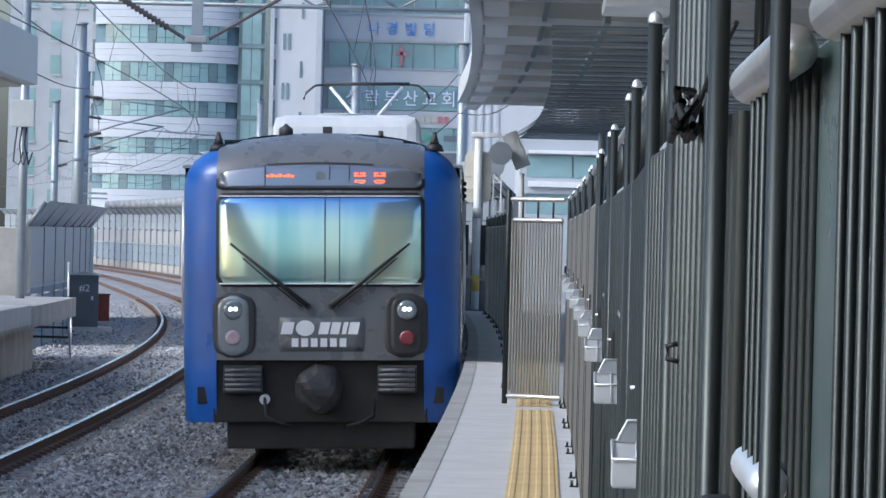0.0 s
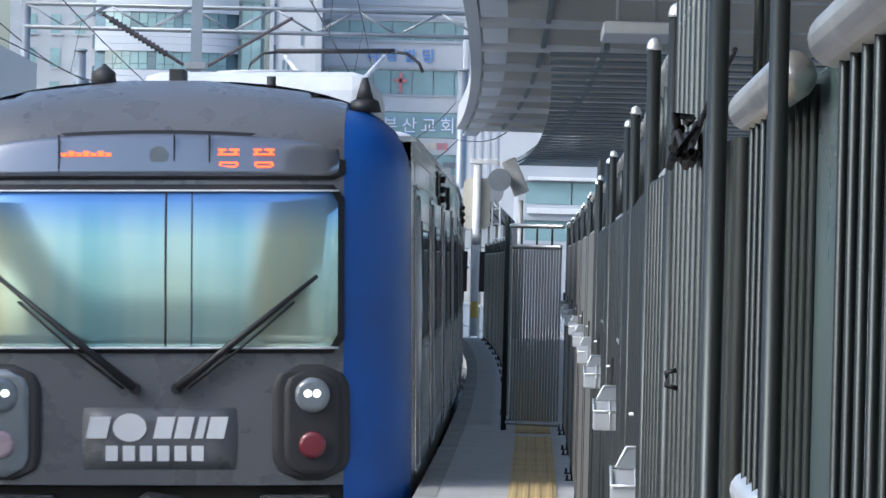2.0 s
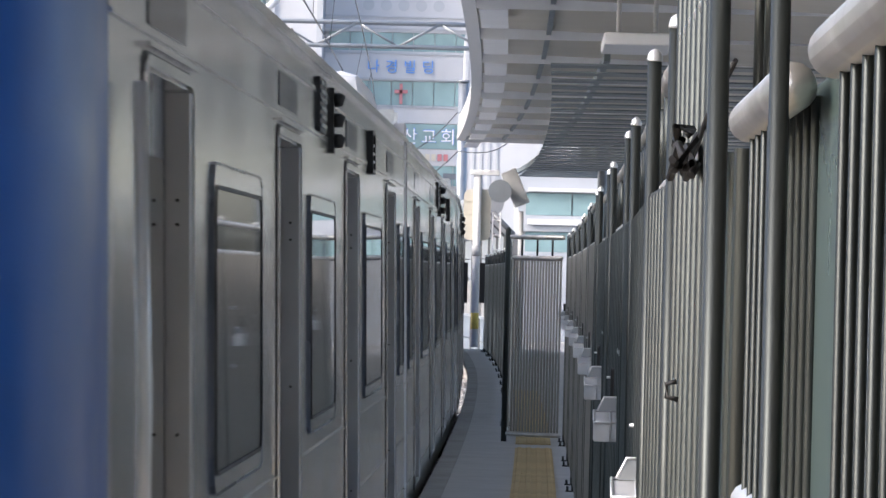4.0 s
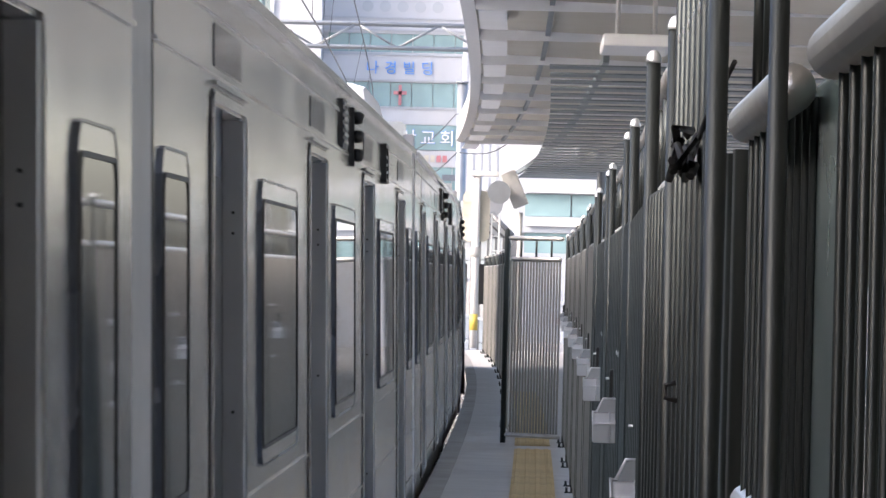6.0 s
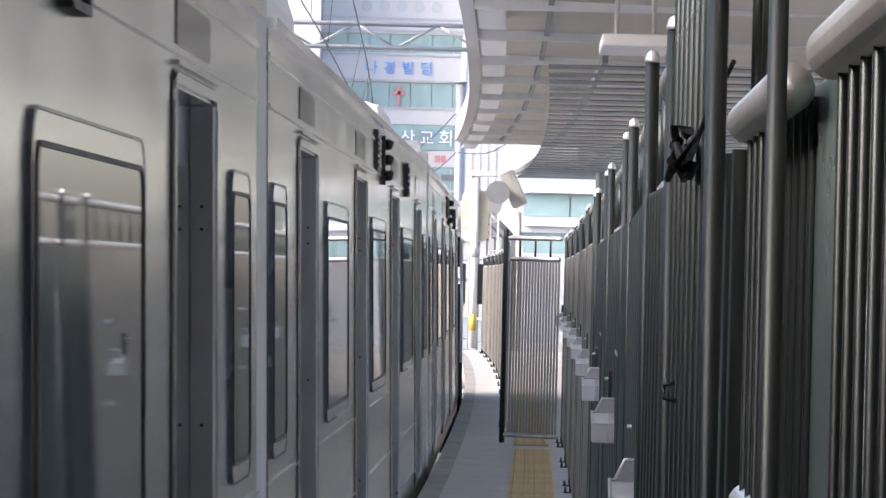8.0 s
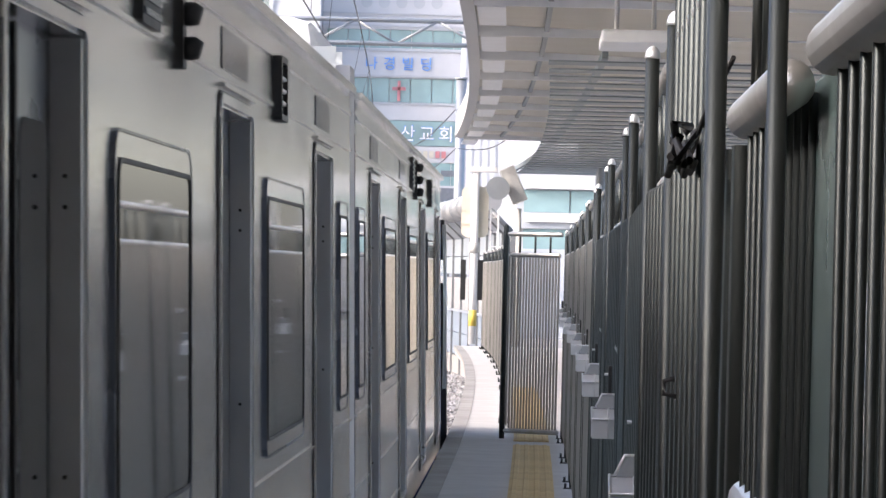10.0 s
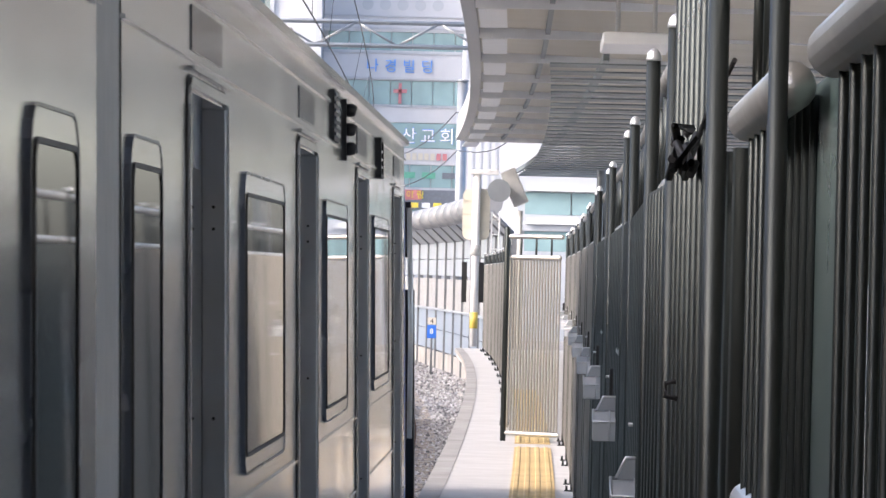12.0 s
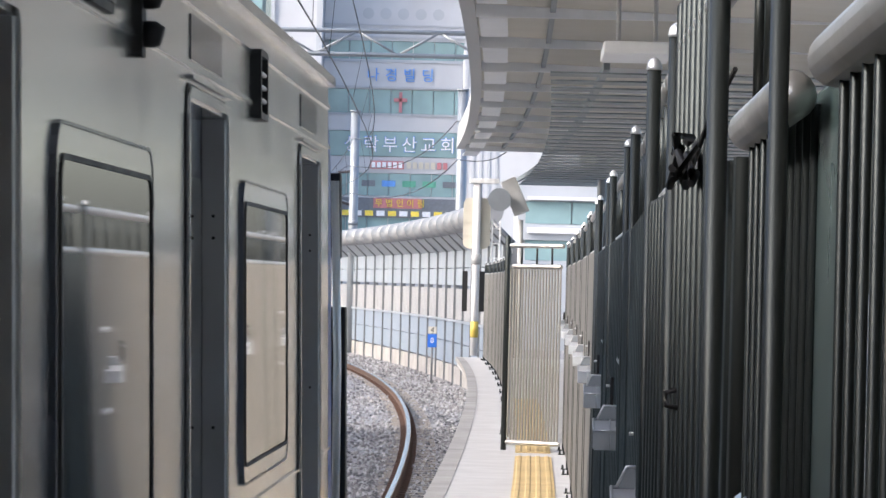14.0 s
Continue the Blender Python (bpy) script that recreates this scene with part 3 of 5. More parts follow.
def side_ring(outer, inner, x, depth, sx):
    bm = bmesh.new()
    n = len(outer)
    ao = [bm.verts.new((sx * x, y, z)) for y, z in outer]
    ai = [bm.verts.new((sx * x, y, z)) for y, z in inner]
    bo = [bm.verts.new((sx * (x - depth), y, z)) for y, z in outer]
    bi = [bm.verts.new((sx * (x - depth), y, z)) for y, z in inner]
    for i in range(n):
        j = (i + 1) % n
        bm.faces.new((ao[i], ao[j], ai[j], ai[i]))
        bm.faces.new((ao[i], bo[i], bo[j], ao[j]))
        bm.faces.new((ai[i], ai[j], bi[j], bi[i]))
    bmesh.ops.recalc_face_normals(bm, faces=bm.faces[:])
    return bm


def side_skin(sx, y0, y1, holes):
    """The flat side of a car with its door openings cut through."""
    bm = bmesh.new()
    ys = sorted({y0, y1, *[h[0] for h in holes], *[h[1] for h in holes]})
    zs = [0.98, 1.12, 2.95, 3.28]
    for a, b in zip(ys, ys[1:]):
        for c, d in zip(zs, zs[1:]):
            mid = ((a + b) / 2, (c + d) / 2)
            if any(h[0] < mid[0] < h[1] and h[2] < mid[1] < h[3] for h in holes):
                continue
            bm.faces.new([bm.verts.new((sx * HALF, y, z)) for y, z in ((a, c), (b, c), (b, d), (a, d))])
    for h in holes:
        loop = [(h[0], h[2]), (h[1], h[2]), (h[1], h[3]), (h[0], h[3])]
        for i in range(4):
            p, q = loop[i], loop[(i + 1) % 4]
            bm.faces.new([bm.verts.new(v) for v in ((sx * HALF, *p), (sx * HALF, *q), (sx * (HALF - 0.075), *q), (sx * (HALF - 0.075), *p))])
    bmesh.ops.remove_doubles(bm, verts=bm.verts[:], dist=0.0005)
    bmesh.ops.recalc_face_normals(bm, faces=bm.faces[:])
    return bm


# ---- opposite platform and its end ----
M_RUSTRED = material("rust_red_paint", (0.2, 0.045, 0.03), 0.75, var=0.2, dirt=(0.1, 0.05, 0.03), dirt_amount=0.5)
M_CABINET = material("slate_grey_paint", (0.085, 0.1, 0.12), 0.5, var=0.1, dirt=(0.16, 0.16, 0.15), dirt_amount=0.3)
M_GALV = material("galvanised_mast", (0.27, 0.3, 0.33), 0.45, metal=0.5, var=0.1, scale=3, dirt=(0.2, 0.215, 0.23), dirt_amount=0.4)
M_WIRE = material("dark_wire", (0.05, 0.055, 0.06), 0.5, metal=0.6)
M_INSUL = material("brown_insulator", (0.07, 0.06, 0.06), 0.3, var=0.15)
M_PANEL = material("translucent_wall_panel", (0.28, 0.32, 0.36), 0.35, var=0.06, scale=0.8, dirt=(0.22, 0.25, 0.28), dirt_amount=0.4, dirt_scale=0.5)
M_PANEL_W = material("white_ribbed_panel", (0.34, 0.348, 0.356), 0.6, var=0.06, dirt=(0.36, 0.355, 0.34), dirt_amount=0.35, dirt_scale=1.5)
M_PANEL_B = material("blue_grey_panel", (0.2, 0.245, 0.295), 0.6, var=0.08, dirt=(0.24, 0.27, 0.3), dirt_amount=0.45, dirt_scale=0.7)
M_POST = material("grey_wall_post", (0.17, 0.18, 0.19), 0.5, metal=0.4)
M_HOOD = material("aluminium_hood", (0.27, 0.28, 0.29), 0.55, metal=0.4, var=0.08, dirt=(0.3, 0.31, 0.32), dirt_amount=0.35)
M_CREAM = material("cream_paint", (0.56, 0.54, 0.46), 0.5, var=0.05, dirt=(0.42, 0.39, 0.32), dirt_amount=0.3)
M_YEL = material("yellow_paint", (0.55, 0.43, 0.09), 0.5)
M_SIGNBLUE = material("sign_blue", (0.02, 0.13, 0.55), 0.4)
M_FACADE = material("pale_facade", (0.48, 0.505, 0.54), 0.7, var=0.05, scale=0.6, dirt=(0.5, 0.5, 0.5), dirt_amount=0.3, dirt_scale=0.2)
M_FACADE_R = material("grey_blue_stone", (0.37, 0.4, 0.44), 0.65, var=0.06, scale=0.6, dirt=(0.3, 0.32, 0.34), dirt_amount=0.4, dirt_scale=0.25)
M_FACADE_G = material("grey_facade", (0.4, 0.43, 0.47), 0.7, var=0.06, scale=0.5)
M_INK = material("dark_ink", (0.03, 0.03, 0.03), 0.6)


def text_mesh(name, words, size, mat, parent, m, depth=0.004):
    cu = bpy.data.curves.new(name, "FONT")
    cu.body, cu.size, cu.extrude = words, size, depth
    cu.align_x, cu.align_y = "CENTER", "CENTER"
    tmp = bpy.data.objects.new(name + "_curve", cu)
    scene.collection.objects.link(tmp)
    dg = bpy.context.evaluated_depsgraph_get()
    me = bpy.data.meshes.new_from_object(tmp.evaluated_get(dg))
    bpy.data.objects.remove(tmp)
    bpy.data.curves.remove(cu)
    me.materials.clear()
    me.materials.append(mat)
    ob = new(name, me)
    ob.parent, ob.matrix_basis = parent, m
    return ob


UPRIGHT = pose(0, 0, 0, 90, 0, 0)


def build_left_platform():
    off = -4.15 - EDGE
    t = thing("platform_opposite", "weathered concrete platform slab on walls, ending in steps", "platform", kind="structure")
    part("platform_slab", strip(steps(-40, 91, 3), [(off, 0), (off, -0.37), (off - 0.5, -0.4), (-16, -0.4), (-16, 0)]), M_CONC_D, t)
    part("platform_wall", strip(steps(-40, 87, 3), [(off - 0.55, -0.4), (off - 0.55, GROUND_Z), (-16, GROUND_Z), (-16, -0.4)]), M_CONC_D, t)
    part("edge_coping", strip(steps(-40, 79, 3), [(off + 0.03, 0.03), (off + 0.03, -0.3), (off - 0.002, -0.3), (off - 0.002, 0.001), (off - 0.5, 0.001), (off - 0.5, 0.03)]), M_CONC, t)
    t = thing("canopy_opposite", "pale canopy fascia of the opposite platform", "canopy", kind="structure")
    part("canopy_slab", strip(steps(-40, 80, 3), [(off - 0.05, 3.85), (off - 0.05, 4.68), (-10.5, 4.7), (-10.5, 3.75)]), M_FASCIA, t)
    part("soffit", strip(steps(-40, 79.6, 3), [(off - 0.3, 3.80), (off - 0.3, 3.845), (-10.5, 3.745), (-10.5, 3.70)]), M_CANOPY, t)
    for y in steps(-35, 75, 10):
        c = along(y, -8.2, 0)
        part("column", tube([(c.x, c.y, 0), (c.x, c.y, 3.8)], 0.15, 12), M_FASCIA, t)
    # end of the platform: steps and hand rails
    st = thing("platform_steps", "dark metal steps with pale hand rails at the platform end", "steps")
    for k in range(4):
        c = along(91.35 + 0.25 * k, off - 0.62)
        m = pose(c.x, c.y, 0, 0, 0, heading(91))
        part("tread", box(-0.45, 0.45, -0.12, 0.12, -0.24 - 0.2 * k, -0.2 - 0.2 * k, m=m), M_UNDER, st)
    for o in (-1.06, -0.17):
        a, b = along(91.2, off + o), along(92.3, off + o)
        part("hand_rail", tube([a + Vector((0, 0, 0.7)), a + Vector((0, 0, -0.1)), b + Vector((0, 0, -1.2))], 0.022, 8), M_BOX, st)
        part("rail_post", tube([b + Vector((0, 0, -0.25)), b + Vector((0, 0, GROUND_Z))], 0.02, 8), M_BOX, st)
    pl = thing("concrete_plinth", "weathered concrete block beside the platform end", "plinth")
    c = along(92, off - 1.75)
    part("block", box(-0.65, 0.5, 0, 3, 0.0, 1.35, 0.02, m=pose(c.x, c.y, 0, 0, 0, heading(92))), M_CONC_D, pl)
    part("footing", box(-0.7, 0.55, -0.1, 3.1, GROUND_Z, 0.0, 0.02, m=pose(c.x, c.y, 0, 0, 0, heading(92))), M_CONC_D, pl)
    # cabinet
    cb = thing("trackside_cabinet", "slate grey metal trackside cabinet on a concrete base", "cabinet", at=pose(-9.3, 119, 0, 0, 0, 4))
    part("body", box(-0.38, 0.38, 0, 0.7, -1.2, 0.14, 0.015), M_CABINET, cb)
    bm = bmesh.new()
    v = [bm.verts.new(p) for p in ((-0.44, -0.06, 0.142), (0.44, -0.06, 0.142), (0.44, 0.76, 0.142), (-0.44, 0.76, 0.142), (0, -0.06, 0.25), (0, 0.76, 0.25))]
    for f in ((0, 1, 4), (2, 3, 5), (0, 4, 5, 3), (1, 2, 5, 4), (3, 2, 1, 0)):
        bm.faces.new([v[i] for i in f])
    part("roof", bm, M_FASCIA, cb)
    door = part("door", box(-0.33, 0.33, -0.018, 0.0, -1.1, 0.08, 0.004), M_CABINET, cb)
    part("handle", box(0.2, 0.25, -0.04, -0.018, -0.5, -0.4, 0.006), M_WHITE, door)
    text_mesh("number_mark", "#2", 0.26, M_WHITE, door, Matrix.Translation((0.02, -0.022, -0.2)) @ UPRIGHT)
    part("base", box(-0.5, 0.75, -0.2, 0.9, GROUND_Z, -1.2), M_CONC, cb)
    rb = thing("relay_box", "rust red metal relay box on the ballast", "relay box", at=pose(-9.5, 128, 0, 0, 0, 4))
    part("body", box(-0.24, 0.22, 0, 0.5, -1.22, -0.5, 0.015), M_RUSTRED, rb)
    part("lid", box(-0.27, 0.25, -0.03, 0.53, -0.5, -0.46, 0.01), M_RUSTRED, rb)
    part("base", box(-0.35, 0.35, -0.1, 0.6, GROUND_Z, -1.22), M_CONC, rb)
    sb = thing("equipment_box", "pale equipment box hung on a mast over the platform", "equipment box", at=pose(-8.1, 87.65, 0))
    part("case", box(-0.23, 0.23, -0.1, 0.2, 3.28, 3.8, 0.02), M_FASCIA, sb)
    for k in range(3):
        x = -0.1 + 0.09 * k
        part("cable", tube([(x, 0.1, 3.28), (x - 0.04, 0.1, 2.95), (x - 0.06 + 0.05 * k, 0.1, 2.62), (x + 0.04, 0.1, 2.55), (x + 0.12, 0.1, 2.8)], 0.016, 6), M_BLACK, sb)


def noise_wall(name, label, place, ys, rows, lean, hood, post_h):
    """A wall along the line: rows of (z0, z1, material, name), posts at each y, a leaning top (dx, dz) and a hood."""
    t = thing(name, label, "noise barrier", kind="structure")
    sgn = 1 if lean[0] > 0 else -1
    for a, b in zip(ys, ys[1:]):
        p, q = place(a), place(b)
        d = q - p
        m = pose(p.x, p.y, 0, 0, 0, math.degrees(math.atan2(-d.x, d.y)))
        L = d.length
        for z0, z1, mat, nm in rows:
            if nm == "ribbed_panel":
                bm = bmesh.new()
                n = max(4, int(L / 0.3))
                for i in range(n):
                    y0 = L * i / n
                    add_box(bm, 0.0 if i % 2 else 0.018, 0.09, y0, y0 + L / n, z0, z1, m=m)
                part(nm, bm, mat, t)
            else:
                k = max(1, round((z1 - z0) / 0.5))
                for i in range(k):
                    part(nm, box(0, 0.08, 0.0, L, z0 + (z1 - z0) * i / k + 0.012, z0 + (z1 - z0) * (i + 1) / k - 0.012, m=m), mat, t)
        top = max(r[1] for r in rows)
        bm = bmesh.new()
        v = [m @ Vector(c) for c in ((0, 0, top), (0, L, top), (lean[0], L, top + lean[1]), (lean[0], 0, top + lean[1]))]
        vs = [bm.verts.new(c) for c in v] + [bm.verts.new(c + Vector((0.05, 0, 0.03))) for c in v]
        for f in ((0, 1, 2, 3), (7, 6, 5, 4), (0, 4, 5, 1), (2, 6, 7, 3), (1, 5, 6, 2), (3, 7, 4, 0)):
            bm.faces.new([vs[i] for i in f])
        part("leaning_panel", bm, M_PANEL, t)
        bm = bmesh.new()
        add_box(bm, -0.05, 0.11, -0.045, 0.045, GROUND_Z, top, m=m)
        add_tube(bm, [m @ Vector((0.0, 0, top)), m @ Vector((lean[0] - 0.04 * sgn, 0, top + lean[1]))], 0.06, 6)
        part("wall_post", bm, M_POST, t)
        part("cross_rail", box(-0.05, 0.1, 0.06, L - 0.06, rows[1][1] - 0.03, rows[1][1] + 0.03, m=m), M_PANEL, t)
        if hood and a < 316:
            bm = bmesh.new()
            add_tube(bm, [m @ Vector((lean[0], 0, top + lean[1] + hood * 0.7)), m @ Vector((lean[0], L, top + lean[1] + hood * 0.7))], hood, 14)
            part("hood", bm, M_HOOD, t)
    return t


build_left_platform()
noise_wall("noise_wall_right", "tall noise barrier of pale panels with a rounded metal hood", lambda y: along(y, 3.0), steps(96, 392, 4),
           [(GROUND_Z, -0.85, M_CONC_D, "plinth"), (-0.83, 0.35, M_PANEL_B, "panel"), (0.36, 1.22, M_PANEL_W, "ribbed_panel"), (1.3, 2.25, M_PANEL, "panel")], (-0.5, 0.45), 0.29, 2.25)
noise_wall("noise_wall_left", "short noise barrier with a leaning translucent top", lambda y: along(y, -7.65 + 0.6 * (y - 104) / 34), steps(104, 138, 4),
           [(GROUND_Z, -0.2, M_PANEL_B, "panel"), (-0.18, 0.0, M_PANEL_B, "panel"), (0.02, 1.38, M_PANEL_W, "ribbed_panel")], (0.45, 0.55), 0, 1.4)


# ---- trackside signs and signal ----
def build_signs():
    s = thing("stop_sign", "small yellow and blue track sign on a grey post", "track sign", at=pose(-0.25, 122, 0))
    part("post", tube([(0, 0, GROUND_Z), (0, 0, 0.2)], 0.03, 8), M_POST, s)
    up = part("number_plate", box(-0.11, 0.11, -0.05, -0.035, 0.02, 0.2, 0.003), M_CREAM, s)
    text_mesh("digit", "4", 0.2, M_INK, up, Matrix.Translation((0, -0.053, 0.1)) @ UPRIGHT)
    lo = part("blue_plate", box(-0.12, 0.12, -0.05, -0.035, -0.35, 0.0, 0.003), M_SIGNBLUE, s)
    text_mesh("digit", "8", 0.2, M_WHITE, lo, Matrix.Translation((0, -0.053, -0.17)) @ UPRIGHT)
    g = thing("signal_post", "pale signal post with a cream shield seen from behind", "signal", at=pose(0.62, 88, 0))
    part("post", tube([(0, 0, 0), (0, 0, 3.35)], 0.075, 14), M_WHITE, g)
    part("yellow_band", tube([(0, 0, 0.35), (0, 0, 0.66)], 0.078, 14), M_YEL, g)
    pts = []
    for cx, cz, a0 in ((0.13, 2.9, 0), (-0.13, 2.9, 90), (-0.13, 2.18, 180), (0.13, 2.18, 270)):
        for i in range(6):
            a = radians(a0 + 18 * i)
            pts.append((cx + 0.13 * math.cos(a), cz + 0.13 * math.sin(a)))
    bm = bmesh.new()
    va = [bm.verts.new((x, 0.085, z)) for x, z in pts]
    vb = [bm.verts.new((x, 0.12, z)) for x, z in pts]
    bm.faces.new(va[::-1])
    bm.faces.new(vb)
    for i in range(len(va)):
        j = (i + 1) % len(va)
        bm.faces.new((va[i], va[j], vb[j], vb[i]))
    sh = part("shield", bm, M_CREAM, g)
    for z in (2.3, 2.55, 2.8):
        part("brace", box(-0.25, 0.25, 0.065, 0.085, z, z + 0.03), M_CREAM, sh)
    part("top_bracket", box(-0.15, 0.42, -0.1, 0.1, 3.3, 3.4, 0.02), M_WHITE, g)
    for x in (-0.2, 0.13):
        part("backboard", box(x - 0.05, x + 0.05, 0.0, 0.06, 0.85, 1.62), M_BLACK, g)
    part("collar", tube([(0, 0, 1.75), (0, 0, 1.95)], 0.095, 14), M_FASCIA, g)
    lad = part("ladder", tube([(0.3, 0.12, 0.0), (0.3, 0.12, 2.6)], 0.02, 6), M_WHITE, g)
    part("ladder_stile", tube([(0.45, 0.12, 0.0), (0.45, 0.12, 2.6)], 0.02, 6), M_WHITE, g)
    for k in range(9):
        part("rung", tube([(0.3, 0.12, 0.2 + 0.28 * k), (0.45, 0.12, 0.2 + 0.28 * k)], 0.014, 6), M_WHITE, lad)
    sp = thing("horn_speaker", "grey horn loudspeaker on a slanted bracket", "loudspeaker", at=pose(1.05, 86, 0))
    part("horn", tube([(0.02, 0, 3.02), (-0.02, -0.25, 2.98), (-0.03, -0.4, 2.96)], [0.1, 0.17, 0.22], 16), M_GALV, sp)
    part("bracket", box(0.0, 0.3, -0.05, 0.05, 2.3, 3.0, 0.02, m=pose(1.2, 0, 0.55, 0, -24, 0)), M_FASCIA, sp)
    part("pole", tube([(0.38, 0.1, 0), (0.38, 0.1, 2.6)], 0.05, 10), M_FASCIA, sp)


build_signs()


# ---- overhead line ----
WIRE_Z = 4.05


def cantilever(t, y, base, side, off):
    """A hinged cantilever from a mast or drop post at base to the wire over the track at off."""
    w = along(y, off, 0)
    d = Vector((w.x - base.x, w.y - base.y, 0))
    a = part("stay_tube", tube([base + Vector((0, 0, WIRE_Z + 1.35)), base + d * 0.98 + Vector((0, 0, WIRE_Z + 1.05))], 0.025, 8), M_GALV, t)
    part("strut_tube", tube([base + Vector((0, 0, WIRE_Z + 0.1)), base + d * 0.35 + Vector((0, 0, WIRE_Z + 0.5)), base + d * 0.95 + Vector((0, 0, WIRE_Z + 1.05))], 0.03, 8), M_GALV, t)
    part("register_arm", tube([base + d * 0.3 + Vector((0, 0, WIRE_Z + 0.4)), base + d * 1.25 + Vector((0, 0, WIRE_Z + 0.25))], 0.02, 8), M_GALV, t)
    part("steady_arm", tube([base + d * 1.2 + Vector((0, 0, WIRE_Z + 0.25)), base + d * 1.1 + Vector((0, 0, WIRE_Z + 0.22)), base + d + Vector((0, 0, WIRE_Z))], 0.014, 6), M_GALV, t)
    for z0, z1 in ((WIRE_Z + 1.35, WIRE_Z + 1.3), (WIRE_Z + 0.1, WIRE_Z + 0.24)):
        bm = bmesh.new()
        p, q = base + d * 0.03 + Vector((0, 0, z0)), base + d * 0.2 + Vector((0, 0, z1))
        n = 15
        add_tube(bm, [p + (q - p) * i / n for i in range(n + 1)], [0.075 if i % 2 else 0.03 for i in range(n + 1)], 10)
        part("insulator", bm, M_INSUL, t)


def build_overhead():
    for y, off, top in ((155.6, 5.5, 7.9), (170, 2.95, 7.6), (222, 2.95, 7.6), (141.7, -7.5, 7.6), (153.2, -7.4, 7.1), (168, -7.1, 7.0), (216, -7.1, 7.2)):
        c = along(y, off, 0)
        t = thing("overhead_mast", "galvanised round steel mast carrying the overhead line", "mast", "overhead line masts")
        part("pole", tube([(c.x, c.y, GROUND_Z), (c.x, c.y, top)], 0.17, 16), M_GALV, t)
        part("cap", tube([(c.x, c.y, top), (c.x, c.y, top + 0.06)], 0.21, 16), M_GALV, t)
        part("band", tube([(c.x, c.y, 3.4), (c.x, c.y, 3.6)], 0.185, 16), M_GALV, t)
        if y not in (153.2, 155.6):
            cantilever(t, y, c, 1, 0.0 if off > 0 else -4.15)
        if y in (141.7, 168):
            for z in (2.4, 3.0, 3.7):
                part("side_bracket", box(c.x - 0.1, c.x + 0.9, c.y - 0.05, c.y + 0.05, z, z + 0.06), M_GALV, t)
    # lattice beams across the tracks
    for y, xa, xb, z in ((-10, -14.0, 6.4, 5.5), (88, -8.1, 3.0, 5.72), (60, -9.5, 3.4, 5.3)):
        t = thing("lattice_beam", "galvanised lattice beam spanning both tracks", "lattice beam", "overhead line beams")
        for dy in (-0.2, 0.2):
            for dz in (0, 0.45):
                part("chord", tube([(xa, y + dy, z + dz), (xb, y + dy, z + dz)], 0.035, 8), M_GALV, t)
            n = int((xb - xa) / 0.75)
            for i in range(n):
                x0, x1 = xa + (xb - xa) * i / n, xa + (xb - xa) * (i + 1) / n
                za, zb = (z, z + 0.45) if i % 2 else (z + 0.45, z)
                part("lattice_bar", tube([(x0, y + dy, za), (x1, y + dy, zb)], 0.018, 6), M_GALV, t)
        for x in (xa, xb):
            part("leg", tube([(x, y, GROUND_Z), (x, y, z + 0.5)], 0.09, 14), M_GALV, t)
    # drop post between the tracks with its two insulated struts
    t = thing("drop_post", "square steel drop post with ribbed insulators hung between the tracks", "drop post")
    part("post", box(-3.36, -3.22, 59.93, 60.07, 3.73, 5.3), M_GALV, t)
    part("clamp", box(-3.43, -3.15, 59.9, 60.1, 3.84, 3.94, 0.02), M_HOOD, t)
    for s in (-1, 1):
        p, q = Vector((-3.29 + s * 0.16, 60, 3.9)), Vector((-3.29 + s * 1.25, 60, 4.55))
        bm = bmesh.new()
        n = 40
        add_tube(bm, [p + (q - p) * i / n for i in range(n + 1)], [(0.055 if i % 2 else 0.024) if 8 < i < 36 and s < 0 else 0.024 for i in range(n + 1)], 8)
        part("ribbed_strut", bm, M_INSUL, t)
    # wires
    for off in (0.0, -4.15):
        t = thing("overhead_wire", "thin dark contact and carrying wires with droppers", "overhead wire", "overhead wires")
        sup = [-40, 10, 60, 120, 170, 222, 280, 330]
        bm = bmesh.new()
        add_tube(bm, [along(y, off + 0.15 * math.sin(y / 15), WIRE_Z) for y in steps(-40, 330, 10)], 0.009, 5)
        part("contact_wire", bm, M_WIRE, t)
        bm = bmesh.new()
        pts = []
        for a, b in zip(sup, sup[1:]):
            for i in range(10):
                u = i / 10
                pts.append(along(a + (b - a) * u, off, WIRE_Z + 1.05 - 0.6 * 4 * u * (1 - u)))
        add_tube(bm, pts, 0.009, 5)
        part("carrying_wire", bm, M_WIRE, t)
        for a, b in zip(sup, sup[1:]):
            for i in range(1, 8):
                u = i / 8
                y = a + (b - a) * u
                part("dropper", tube([along(y, off + 0.15 * math.sin(y / 15), WIRE_Z), along(y, off, WIRE_Z + 1.05 - 0.6 * 4 * u * (1 - u))], 0.004, 4), M_WIRE, t)
    for off, z, nm in ((2.7, 5.6, "feeder"), (-6.8, 5.9, "feeder"), (-6.9, 5.0, "return wire"), (2.75, 4.6, "return wire")):
        t = thing("line_cable", "dark sagging cable strung along the masts", "cable", "line cables")
        pts = [along(y, off, z - 0.5 * math.sin(math.pi * ((y - 20) % 50) / 50)) for y in steps(20, 300, 5)]
        part("cable", tube(pts, 0.013, 5), M_WIRE, t)


build_overhead()


M_BELLOWS = material("grey_bellows", (0.5, 0.5, 0.51), 0.6, var=0.1)


